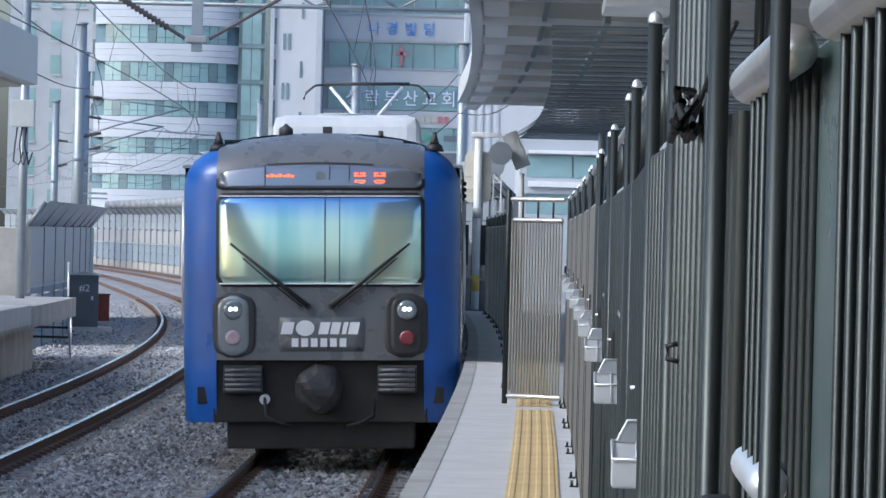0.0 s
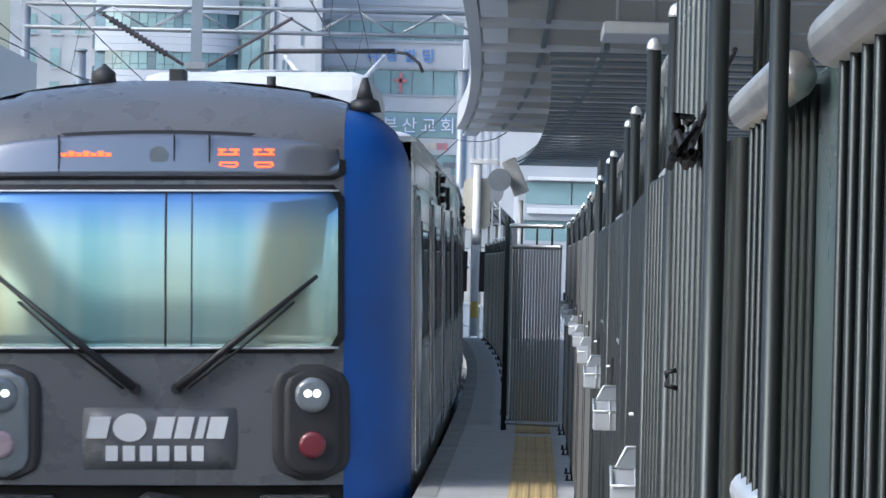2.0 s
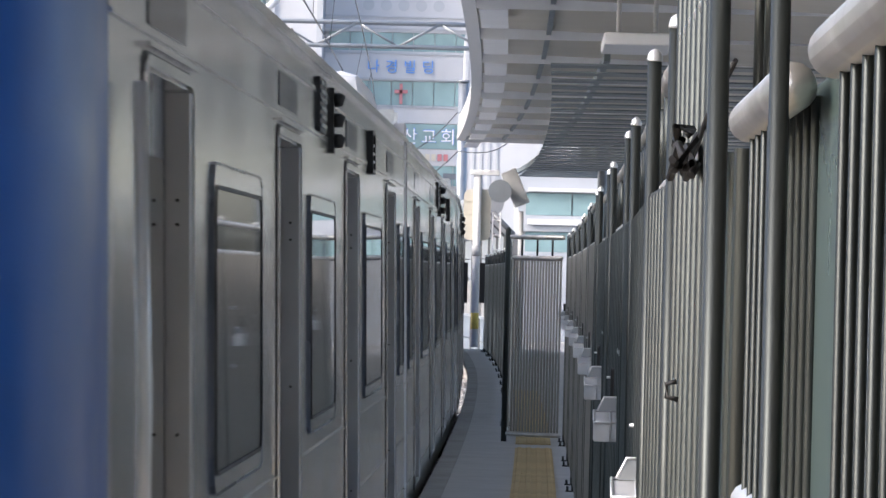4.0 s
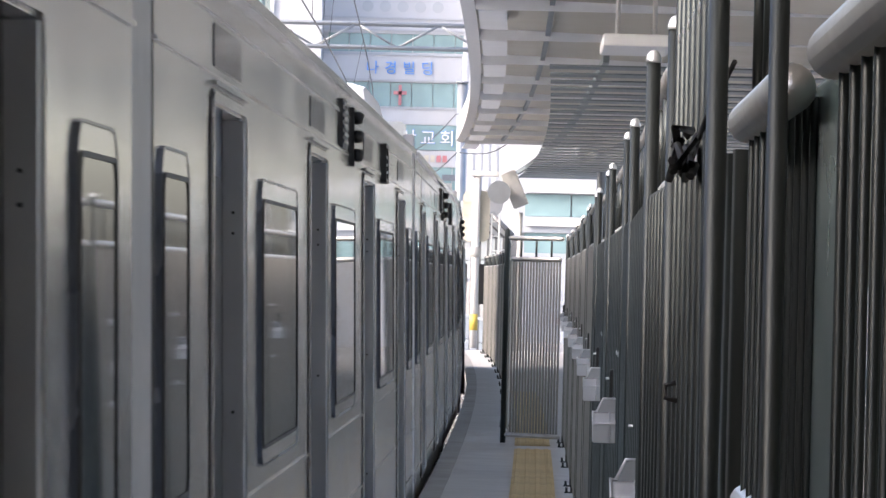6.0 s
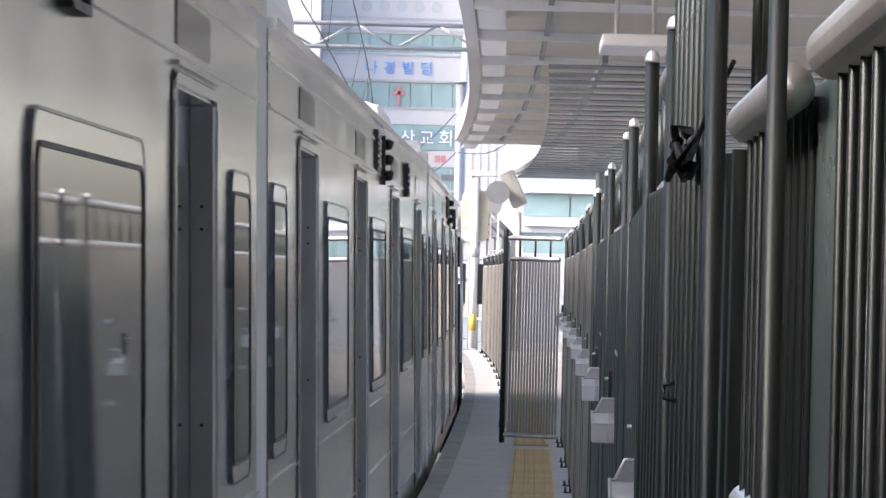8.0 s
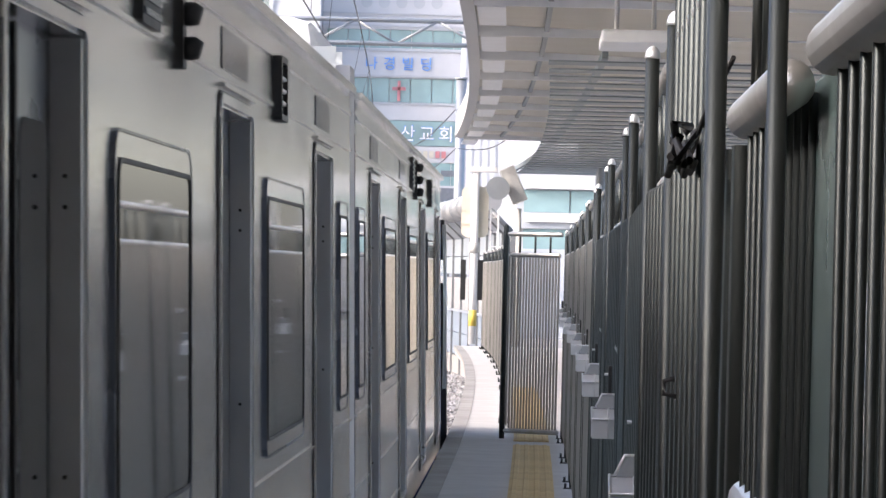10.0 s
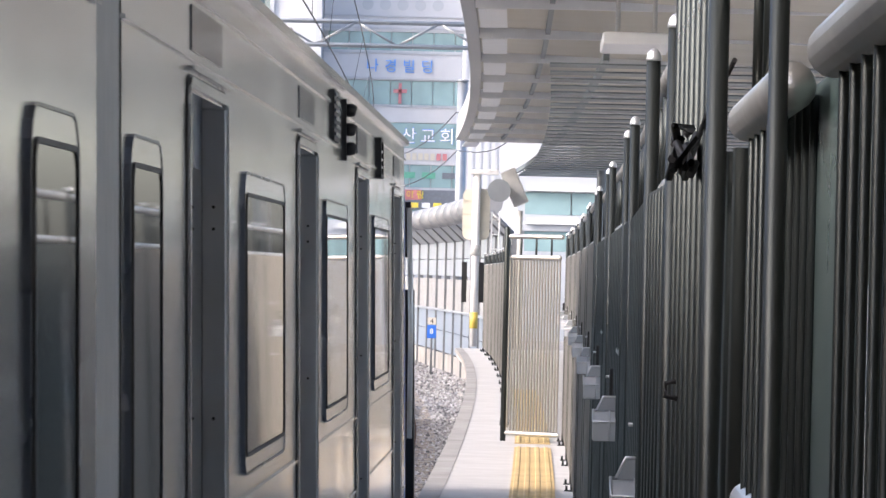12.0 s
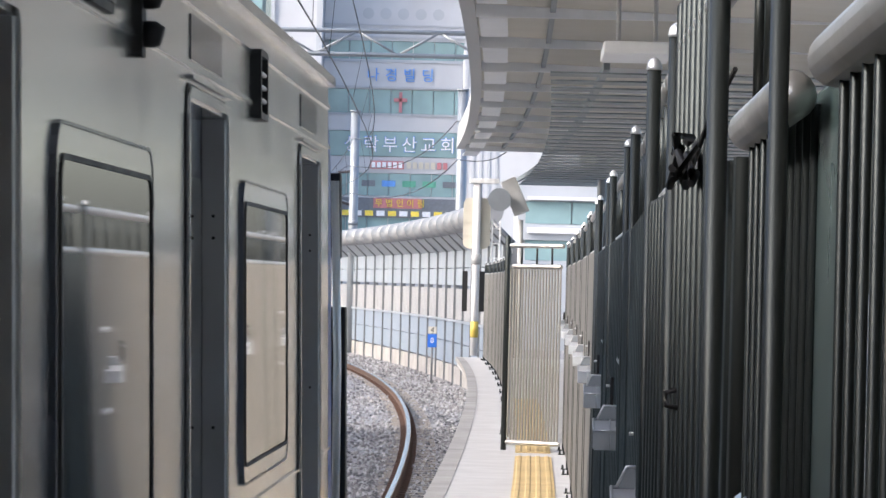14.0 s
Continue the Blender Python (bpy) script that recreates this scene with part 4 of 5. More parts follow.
def build_car(front, rear):
    """One car: its front end at y = 0, running back to 19.5 m; rails at z = 0."""
    car = thing("train_car", ("stainless steel commuter train car with blue and grey cab" if front or rear else "stainless steel commuter train car with dark windows"), "train", "train cars")
    ya = 0.95 if front else 0.0
    yb = CAR_LEN - 0.95 if rear else CAR_LEN
    holes = [(d, d + 1.3, 1.12, 2.95) for d in DOORS]
    for sx in (1, -1):
        side = part("side_wall", side_skin(sx, ya, yb, holes), M_STEEL, car)
        for d in DOORS:
            for k in (0, 1):
                a = d + 0.65 * k
                leaf = part("door_leaf", side_plate([(a, 1.12), (a + 0.648, 1.12), (a + 0.648, 2.95), (a, 2.95)], HALF - 0.06, 0.03, sx), M_DOOR, car)
                part("door_glass", side_plate(rounded(a + 0.1, a + 0.55, 1.75, 2.78, 0.06), HALF - 0.056, 0.002, sx), M_GLASS_D, leaf)
            jamb = part("jamb", box(min(sx * (HALF - 0.058), sx * (HALF + 0.004)), max(sx * (HALF - 0.058), sx * (HALF + 0.004)), d + 1.25, d + 1.297, 1.125, 2.945), M_JAMB, side)
            for z in (1.5, 2.1, 2.62, 2.68):
                part("bolt", tube([(sx * (HALF - 0.027), d + 1.25, z), (sx * (HALF - 0.027), d + 1.242, z)], 0.005, 6), M_BLACK, jamb)
            part("door_surround", side_ring(rounded(d - 0.035, d + 1.335, 1.09, 2.985, 0.07), rounded(d - 0.008, d + 1.308, 1.112, 2.958, 0.045), HALF + 0.012, 0.012, sx), M_STEEL, side)
            part("surround_seal", side_ring(rounded(d - 0.043, d + 1.343, 1.082, 2.993, 0.078), rounded(d - 0.036, d + 1.336, 1.089, 2.986, 0.071), HALF + 0.004, 0.004, sx), M_BLACK, side)
            part("leading_edge", box(min(sx * (HALF - 0.06), sx * (HALF - 0.05)), max(sx * (HALF - 0.06), sx * (HALF - 0.05)), d + 0.635, d + 0.665, 1.125, 2.945), M_BLACK, side)
            part("drip_strip", side_plate([(d - 0.02, 3.0), (d + 1.32, 3.0), (d + 1.32, 3.012), (d - 0.02, 3.012)], HALF + 0.02, 0.02, sx), M_STEEL, side)
            part("display_window", side_plate(rounded(d + 0.1, d + 1.15, 3.055, 3.17, 0.012), HALF + 0.004, 0.004, sx), M_DISPLAY, side)
        for a, b in WINDOWS:
            if (front and a < 1) or (rear and a > 18):
                continue
            w = part("window_frame", side_plate(rounded(a, b, 1.915, 2.788, 0.1), HALF + 0.01, 0.012, sx), M_STEEL, car)
            part("gasket", side_ring(rounded(a - 0.008, b + 0.008, 1.907, 2.796, 0.108), rounded(a - 0.001, b + 0.001, 1.914, 2.789, 0.1), HALF + 0.012, 0.012, sx), M_DOOR, w)
            e = 0.045 if b - a < 1 else 0.07
            part("inner_gasket", side_ring(rounded(a + e - 0.011, b - e + 0.011, 1.961, 2.735, 0.06), rounded(a + e, b - e, 1.972, 2.724, 0.05), HALF + 0.015, 0.006, sx), M_BLACK, w)
            part("pane", side_plate(rounded(a + e - 0.004, b - e + 0.004, 1.968, 2.728, 0.05), HALF + 0.0115, 0.002, sx), M_GLASS_D, w)
        for z, h in ((1.835, 0.01), (1.5, 0.01), (3.03, 0.012), (3.19, 0.016), (1.2, 0.01)):
            for a, b in zip((ya, *[d + 1.3 for d in DOORS]), (*DOORS, yb)) if z < 3.0 else ((ya, yb),):
                part("bead", side_plate([(a, z), (b, z), (b, z + h), (a, z + h)], HALF + 0.009, 0.012, sx), M_STEEL, side)
        grille = part("vent_grille", side_plate(rounded(9.05, 9.5, 3.04, 3.25, 0.01), HALF + 0.02, 0.02, sx), M_DARK, side)
        for k in range(6):
            part("grille_slat", side_plate([(9.07, 3.06 + 0.032 * k), (9.48, 3.06 + 0.032 * k), (9.48, 3.075 + 0.032 * k), (9.07, 3.075 + 0.032 * k)], HALF + 0.026, 0.008, sx), M_DOOR, grille)
        lamp = part("side_lamp", side_plate(rounded(10.1, 10.2, 2.985, 3.25, 0.02), HALF + 0.022, 0.022, sx), M_BLACK, car)
        for z in (3.0, 3.083, 3.166):
            part("hood", tube([(sx * (HALF + 0.02), 10.15, z + 0.035), (sx * (HALF + 0.045), 10.15, z + 0.035), (sx * (HALF + 0.062), 10.15, z + 0.03)], [0.03, 0.03, 0.022], 10), M_BLACK, lamp)
        ladder = part("ladder_frame", side_ring(rounded(13.95, 14.3, 2.99, 3.2, 0.02), rounded(13.99, 14.26, 3.01, 3.18, 0.015), HALF + 0.03, 0.03, sx), M_BLACK, car)
        for z in (3.05, 3.09, 3.13):
            part("rung", tube([(sx * (HALF + 0.02), 13.98, z), (sx * (HALF + 0.02), 14.27, z)], 0.008, 6), M_JAMB, ladder)
        gut = bmesh.new()
        add_box(gut, min(sx * (HALF - 0.14), sx * (HALF + 0.03)), max(sx * (HALF - 0.14), sx * (HALF + 0.03)), ya, yb, 3.28, 3.315)
        part("gutter", gut, M_STEEL, car)
    # roof
    bm = bmesh.new()
    prof = [(body_width(z) * 1.003, z + 0.002) for z in (3.3, 3.36, 3.42, 3.48, 3.53, 3.57, 3.61, 3.64, 3.66)] + [(0, 3.672)]
    prof = prof + [(-x, z) for x, z in prof[-2::-1]]
    ra, rb = ya, yb
    ringa = [bm.verts.new((x, ra if abs(x) < 0.9 else ya, z)) for x, z in prof]
    ringb = [bm.verts.new((x, rb if abs(x) < 0.9 else yb, z)) for x, z in prof]
    for i in range(len(prof) - 1):
        bm.faces.new((ringa[i], ringa[i + 1], ringb[i + 1], ringb[i])).smooth = True
    part("roof", bm, M_ROOF, car)
    # ends, floor and underframe
    part("floor_pan", box(-1.5, 1.5, ya + 0.05, yb - 0.05, 0.99, 1.1), M_UNDER, car)
    # solid near-black block stands in for the car's unlit interior
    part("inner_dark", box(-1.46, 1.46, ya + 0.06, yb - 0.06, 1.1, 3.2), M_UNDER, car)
    for a, b, z in ((0.4, 19.1, 0.72), (6.2, 9.0, 0.32), (9.4, 12.9, 0.36)):
        part("underfloor_box", box(-1.36, 1.36, a, b, z, 0.99, 0.03), M_UNDER, car)
    for y in (3.0, 16.5):
        bog = part("bogie", box(-1.2, 1.2, y - 1.5, y + 1.5, 0.4, 0.72, 0.04), M_UNDER, car)
        for dy in (-1.05, 1.05):
            for sx in (-0.75, 0.75):
                part("wheel", tube([(sx - 0.06, y + dy, 0.43), (sx + 0.06, y + dy, 0.43)], 0.43, 24), M_UNDER, bog)
    if not front:
        part("end_wall", box(-1.5, 1.5, 0.0, 0.04, 1.0, 3.5), M_STEEL, car)
        part("gangway", box(-0.7, 0.7, -0.49, 0.0, 1.05, 3.2), M_BLACK, car)
        for k in range(5):
            part("bellows_fold", box(-1.557, 1.557, -0.485 + 0.096 * k, -0.392 + 0.096 * k, 1.0, 3.42, 0.006), M_BELLOWS, car)
    if not rear:
        part("end_wall", box(-1.5, 1.5, yb - 0.04, yb, 1.0, 3.5), M_STEEL, car)
    ac = part("roof_unit", box(-0.98, 0.98, 8.3 if not front else 10.5, 12.3 if not front else 14.5, 3.6, 4.13, 0.16), M_WHITE, car, "white rounded roof cooling unit")
    for y in (9.3, 11.3) if not front else (11.5, 13.5):
        part("fan_cover", tube([(0, y, 4.15), (0, y, 4.17)], 0.4, 20), M_ROOF, ac)
    return car


def build_cab(car, turned):
    """The cab's face, with its blue corner pillars; turned round for the rear of the train."""
    root = new("cab_front")
    root.parent = car
    if turned:
        root.matrix_basis = pose(0, CAR_LEN, 0, 0, 0, 180)
    B = 1.16
    part("face", face_band(-B, B, 1.12, 3.668, 26, 34), M_MASK, root)
    for s in (-1, 1):
        a, b = (B, HALF) if s > 0 else (-HALF, -B)
        bm = bmesh.new()
        g = []
        for j in range(37):
            z = 0.42 + (3.53 - 0.42) * j / 36
            w = body_width(z)
            row = []
            for i in range(15):
                u = i / 14
                x = min(B, w) + (w - min(B, w)) * math.sin(u * math.pi / 2)
                row.append(bm.verts.new((s * x, nose_y(x, z) if i < 14 else max(nose_y(x, z), 0.85), z)))
            row.append(bm.verts.new((s * w, max(0.952, row[-1].co.y), z)))
            g.append(row)
        for p, q in zip(g, g[1:]):
            for i in range(15):
                bm.faces.new((p[i], p[i + 1], q[i + 1], q[i])).smooth = True
        bmesh.ops.remove_doubles(bm, verts=bm.verts[:], dist=0.0004)
        part("corner_pillar", bm, M_BLUE, root, "blue painted corner pillar")
        part("light_recess", face_patch(s * 0.96 - 0.24, s * 0.96 + 0.24, 1.15, 1.87, 0.012, 10, 12, 0.17), M_DARK, root)
        # left pod and its red lens paler: reflection on the glass put into colour
        pod = part("light_pod", face_patch(s * 0.97 - 0.175, s * 0.97 + 0.175, 1.17, 1.84, 0.02, 8, 12, 0.14), M_LENS if s < 0 else M_DARK, root)
        for z, mat, r in ((1.68, M_LENS, 0.11), (1.37, M_RED if s > 0 else M_RED_DULL, 0.085)):
            y = nose_y(0.97, z)
            part("lens", tube([(s * 0.97, y - 0.02, z), (s * 0.97, y - 0.036, z), (s * 0.97, y - 0.044, z)], [r, r, r * 0.7], 20), mat, pod)
        for dx in (-0.028, 0.028):
            y = nose_y(0.97, 1.68)
            part("bulb", tube([(s * 0.97 + dx, y - 0.044, 1.69), (s * 0.97 + dx, y - 0.05, 1.69)], 0.024, 12), M_LAMP, pod)
        gr = part("step_grille", box(s * 0.86 - 0.22, s * 0.86 + 0.22, 0.02, 0.2, 0.75, 1.06, 0.02), M_DARK, root)
        for k in range(5):
            z = 0.79 + 0.055 * k
            part("slat", tube([(s * 0.86 - 0.2, 0.02, z), (s * 0.86 + 0.2, 0.02, z)], 0.018, 8), M_MASK, gr)
        part("marker_recess", box(s * 1.31 - 0.07, s * 1.31 + 0.07, nose_y(1.3, 0.72) - 0.012, 0.5, 0.63, 0.82, 0.01), M_BLACK, root)
    part("apron", box(-1.2, 1.2, 0.14, 1.2, 0.42, 1.13, 0.02), M_UNDER, root)
    part("plough", box(-1.05, 1.05, 0.25, 1.3, 0.12, 0.45, 0.03), M_UNDER, root)
    bm = bmesh.new()
    bmesh.ops.create_icosphere(bm, subdivisions=3, radius=0.27)
    for v in bm.verts:
        v.co += v.co.normalized() * 0.05 * noise.noise(v.co * 6)
        v.co.y *= 0.8
        v.co += Vector((0, 0.05, 0.8))
    part("coupler_cover", bm, M_DARK, root, "dark cloth coupler cover")
    part("windscreen_frame", face_patch(-1.165, 1.165, 1.94, 2.99, 0.012, 24, 12, 0.07), M_BLACK, root)
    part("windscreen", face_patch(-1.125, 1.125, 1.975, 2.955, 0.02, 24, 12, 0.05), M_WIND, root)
    bm = face_patch(-1.17, 1.17, 3.02, 3.33, 0.008, 24, 8, 0.07)
    for v in bm.verts:
        v.co.z -= 0.07 * max(0.0, (v.co.z - 3.02) / 0.31) * (v.co.x / 1.15) ** 2
    part("sign_frame", bm, M_BLACK, root)
    bm = face_patch(-1.13, 1.13, 3.045, 3.305, 0.014, 24, 8, 0.06)
    for v in bm.verts:
        v.co.z -= 0.065 * max(0.0, (v.co.z - 3.045) / 0.26) * (v.co.x / 1.13) ** 2
    sg = part("sign_glass", bm, M_SIGNGLASS, root)
    for x in (0.1, 0.32, -0.62):
        part("divider", box(x, x + 0.01, nose_y(0.1, 3.15) - 0.016, nose_y(0.1, 3.15), 3.06, 3.3), M_BLACK, sg)
    part("round_lamp", tube([(0.01, nose_y(0, 3.16) - 0.012, 3.17), (0.01, nose_y(0, 3.16) - 0.018, 3.17)], 0.06, 18), M_LENS, sg)
    yl = nose_y(0.4, 3.18) - 0.02

    def led(x0, x1, z0, z1):
        part("led_bar", box(x0, x1, yl - 0.004, yl, z0, z1), M_LED, sg)

    for k in range(7):
        led(-0.6 + 0.046 * k, -0.565 + 0.046 * k, 3.165, 3.185 + 0.012 * (k % 2))
    for x in (0.38, 0.6):
        led(x, x + 0.05, 3.2, 3.212)
        led(x + 0.07, x + 0.13, 3.2, 3.212)
        led(x, x + 0.13, 3.172, 3.182)
        led(x + 0.01, x + 0.025, 3.182, 3.2)
        led(x + 0.1, x + 0.115, 3.182, 3.2)
        led(x + 0.01, x + 0.12, 3.12, 3.13)
        led(x + 0.02, x + 0.11, 3.095, 3.105)
        led(x + 0.005, x + 0.02, 3.105, 3.12)
        led(x + 0.11, x + 0.125, 3.105, 3.12)
    for s in (-1, 1):
        y = nose_y(0.1, 1.75)
        w = part("wiper", tube([(s * 0.13, y - 0.05, 1.72), (s * 0.5, nose_y(0.5, 2.0) - 0.06, 2.02), (s * 1.0, nose_y(1.0, 2.4) - 0.045, 2.42)], [0.03, 0.022, 0.012], 8), M_BLACK, root)
        part("wiper_rod", tube([(s * 0.2, y - 0.05, 1.72), (s * 0.56, nose_y(0.56, 2.0) - 0.06, 2.0), (s * 0.86, nose_y(0.86, 2.26) - 0.05, 2.26)], 0.009, 6), M_BLACK, w)
        part("pivot", tube([(s * 0.13, y + 0.02, 1.72), (s * 0.13, y - 0.07, 1.72)], 0.035, 12), M_BLACK, w)
    # white marks: plain slanted shapes and bars on a faint plate
    yf = nose_y(0.3, 1.45) - 0.006
    plate = part("mark_plate", face_patch(-0.46, 0.5, 1.22, 1.6, 0.005, 6, 4, 0.01, 0.012), M_MASK, root)

    def slant(x0, x1, z0, z1, lean):
        bm = bmesh.new()
        c = [(x0, z0), (x1, z0), (x1 + lean, z1), (x0 + lean, z1)]
        f = [bm.verts.new((x, yf - 0.006, z)) for x, z in c]
        g = [bm.verts.new((x, yf + 0.004, z)) for x, z in c]
        bm.faces.new(f)
        for i in range(4):
            bm.faces.new((f[i], g[i], g[(i + 1) % 4], f[(i + 1) % 4]))
        bmesh.ops.recalc_face_normals(bm, faces=bm.faces[:])
        part("white_mark", bm, M_WHITE, plate)

    for x0, x1 in ((-0.44, -0.31), (-0.02, 0.09), (0.11, 0.21), (0.24, 0.29), (0.31, 0.42)):
        slant(x0, x1, 1.41, 1.545, 0.03)
    bm = bmesh.new()
    c = [bm.verts.new((-0.165 + 0.105 * math.cos(2 * math.pi * i / 24), yf - 0.007, 1.478 + 0.088 * math.sin(2 * math.pi * i / 24))) for i in range(24)]
    bm.faces.new(c)
    part("white_mark", bm, M_WHITE, plate)
    for k in range(6):
        slant(-0.315 + 0.107 * k, -0.24 + 0.107 * k, 1.27, 1.365, 0.0)
    # horns and aerials on the cab roof
    for x, h in ((-1.17, 0.12), (1.27, 0.12)):
        horn = part("aerial_base", tube([(x, 0.75, 3.46), (x, 0.75, 3.53), (x, 0.75, 3.55)], [0.11, 0.09, 0.05], 14), M_BLACK, root)
        part("aerial", tube([(x, 0.75, 3.54), (x, 0.78, 3.56 + h)], [0.06, 0.02], 10), M_DARK, horn)
    if turned:
        for z0, z1, o in ((2.6, 2.95, 0.025), (0.7, 2.4, 0.045)):
            part("corner_step", box(-HALF - o, -HALF + 0.06, 0.3, 0.42, z0, z1, 0.008), M_BLACK, root)
    part("roof_camera", box(0.0, 0.1, 1.0, 1.3, 3.66, 3.75, 0.01), M_DARK, root)
    part("roof_horn", tube([(-0.42, 1.0, 3.64), (-0.42, 1.0, 3.72), (-0.42, 1.05, 3.77)], [0.08, 0.08, 0.02], 12), M_DARK, root)
    part("roof_stub", tube([(0.66, 1.0, 3.6), (0.66, 1.0, 3.7)], 0.03, 10), M_DARK, root)
    part("mullion", face_patch(0.05, 0.064, 1.98, 2.95, 0.024, 2, 12), M_BLACK, root)
    # second thin dark line down the windscreen
    part("glass_line", face_patch(0.215, 0.224, 1.98, 2.95, 0.023, 2, 12), M_DARK, root)
    part("lower_trim", face_patch(-1.13, 1.13, 1.965, 1.98, 0.03, 20, 2), M_WHITE, root)
    part("upper_trim", face_patch(-1.13, 1.13, 2.945, 2.957, 0.03, 20, 2), M_WHITE, root)
    for s in (-1, 1):
        part("cab_hand_rail", tube([(s * (HALF + 0.04), 1.22, 1.5), (s * (HALF + 0.05), 1.22, 2.2), (s * (HALF + 0.04), 1.22, 2.9)], 0.016, 8), M_BOX, root)
        part("jumper_cable", tube([(s * 0.62, 0.1, 0.7), (s * 0.6, 0.02, 0.5), (s * 0.45, 0.0, 0.42), (s * 0.3, 0.04, 0.38)], 0.022, 8), M_BLACK, root)
    part("jumper_socket", tube([(-0.62, 0.14, 0.68), (-0.62, 0.08, 0.68)], 0.06, 12), M_BOX, root)
    return root


def build_pantograph(car, y):
    """A raised single-arm pantograph on the car's roof."""
    p = part("pantograph_base", box(-0.75, 0.75, y - 0.6, y + 0.6, 3.68, 3.78, 0.02), M_DARK, car)
    part("lower_arm", tube([(0, y + 0.5, 3.8), (0, y - 0.7, 4.4)], 0.04, 8), M_GALV, p)
    part("knuckle", box(-0.25, 0.25, y - 0.8, y - 0.6, 4.36, 4.48, 0.02), M_DARK, p)
    for s in (-1, 1):
        part("upper_arm", tube([(s * 0.1, y - 0.7, 4.44), (s * 0.62, y + 0.4, 5.08)], 0.03, 8), M_WHITE, p)
        part("bow_horn", tube([(s * 0.7, y + 0.4, 5.14), (s * 0.9, y + 0.4, 5.12), (s * 1.05, y + 0.4, 5.0), (s * 1.1, y + 0.4, 4.88)], 0.02, 8), M_DARK, p)
        part("contact_strip", tube([(-0.75, y + 0.4 + 0.14 * s, 5.15), (0.75, y + 0.4 + 0.14 * s, 5.15)], 0.025, 8), M_DARK, p)
    for x in (-0.6, 0.6):
        for dy in (-0.5, 0.5):
            part("insulator", tube([(x, y + dy, 3.6), (x, y + dy, 3.69)], 0.06, 10), M_INSUL, p)


cars = [build_car(k == 0, k == 3) for k in range(4)]
build_cab(cars[0], False)
build_cab(cars[3], True)
build_pantograph(cars[1], 8.5)

# front of the train along the line, second by second
TRAIN = [(0.0, 51.21), (0.5, 45.25), (1.0, 39.5), (1.5, 33.94), (2.0, 28.54), (2.5, 23.29), (3.0, 18.19), (3.5, 13.23), (4.0, 8.4),
         (4.5, 3.7), (5.0, -0.87), (5.5, -5.3), (6.0, -9.61), (6.5, -13.78), (7.0, -17.82), (7.5, -21.71), (8.0, -25.46), (8.5, -29.07),
         (9.0, -32.53), (9.5, -35.85), (10.0, -39.02), (10.5, -42.05), (11.0, -44.94), (11.5, -47.71), (12.0, -50.37), (12.5, -52.92),
         (13.0, -55.39), (13.5, -57.79), (14.0, -60.16)]


def car_pose(y):
    """A car whose front end stands at y, on its two bogies, leaning with the cant of the curve."""
    a, b = along(y + 3, 0, RAIL_Z), along(y + 16.5, 0, RAIL_Z)
    rz = math.degrees(math.atan2(-(b.x - a.x), b.y - a.y))
    return Matrix.Translation(a) @ pose(0, 0, 0, 0, 0, rz) @ pose(0, 0, 0, 0, -CANT, 0) @ Matrix.Translation((0.022, -3, 0))


CANT = 1.4


# ---- town behind ----
M_TOWNGLASS = material("green_town_glass", (0.24, 0.37, 0.39), 0.15, var=0.15, scale=0.4, spec=0.8)


def facade(name, x0, x1, y, bands, z1, label, pane_w=1.6, mat=None, depth=12.0, rz=0.0):
    """A block with window bands: each band is (z0, z1), set back 0.15 m, with its panes."""
    cx = (x0 + x1) / 2
    t = thing(name, label, "building", at=pose(cx, y, 0, 0, 0, rz))
    h = (x1 - x0) / 2
    zs = [GROUND_Z]
    for a, b in sorted(bands):
        part("wall", box(-h, h, 0, depth, zs[-1], a), mat or M_FACADE, t)
        part("wall_behind_glass", box(-h, h, 0.35, depth, a, b), mat or M_FACADE, t)
        n = max(1, round(2 * h / pane_w))
        for i in range(n):
            xa = -h + 0.3 + (2 * h - 0.6) * i / n
            part("pane", box(xa + 0.03, xa + (2 * h - 0.6) / n - 0.03, 0.12, 0.2, a + 0.02, b - 0.02), M_TOWNGLASS, t)
        zs.append(b)
    part("wall", box(-h, h, 0, depth, zs[-1], z1), mat or M_FACADE, t)
    return t


M_TOWNGLASS_D = material("dark_town_glass", (0.15, 0.22, 0.25), 0.15, var=0.2, scale=0.5, spec=0.8)
M_SIGN_B = material("sign_letters_blue", (0.12, 0.32, 0.75), 0.5)
M_SIGN_W = material("sign_letters_white", (0.82, 0.84, 0.88), 0.5)
M_SIGN_R = material("sign_red", (0.5, 0.2, 0.22), 0.5)
M_SIGN_Y = material("sign_yellow", (0.85, 0.68, 0.1), 0.5)
M_SIGN_G = material("sign_green", (0.1, 0.35, 0.25), 0.5)
M_SIGN_D = material("sign_dark", (0.14, 0.16, 0.19), 0.5)


def sign(parent, name, words, x, z, size, mat, yy=-0.12):
    return text_mesh(name, words, size, mat, parent, Matrix.Translation((x, yy, z)) @ UPRIGHT, 0.05)


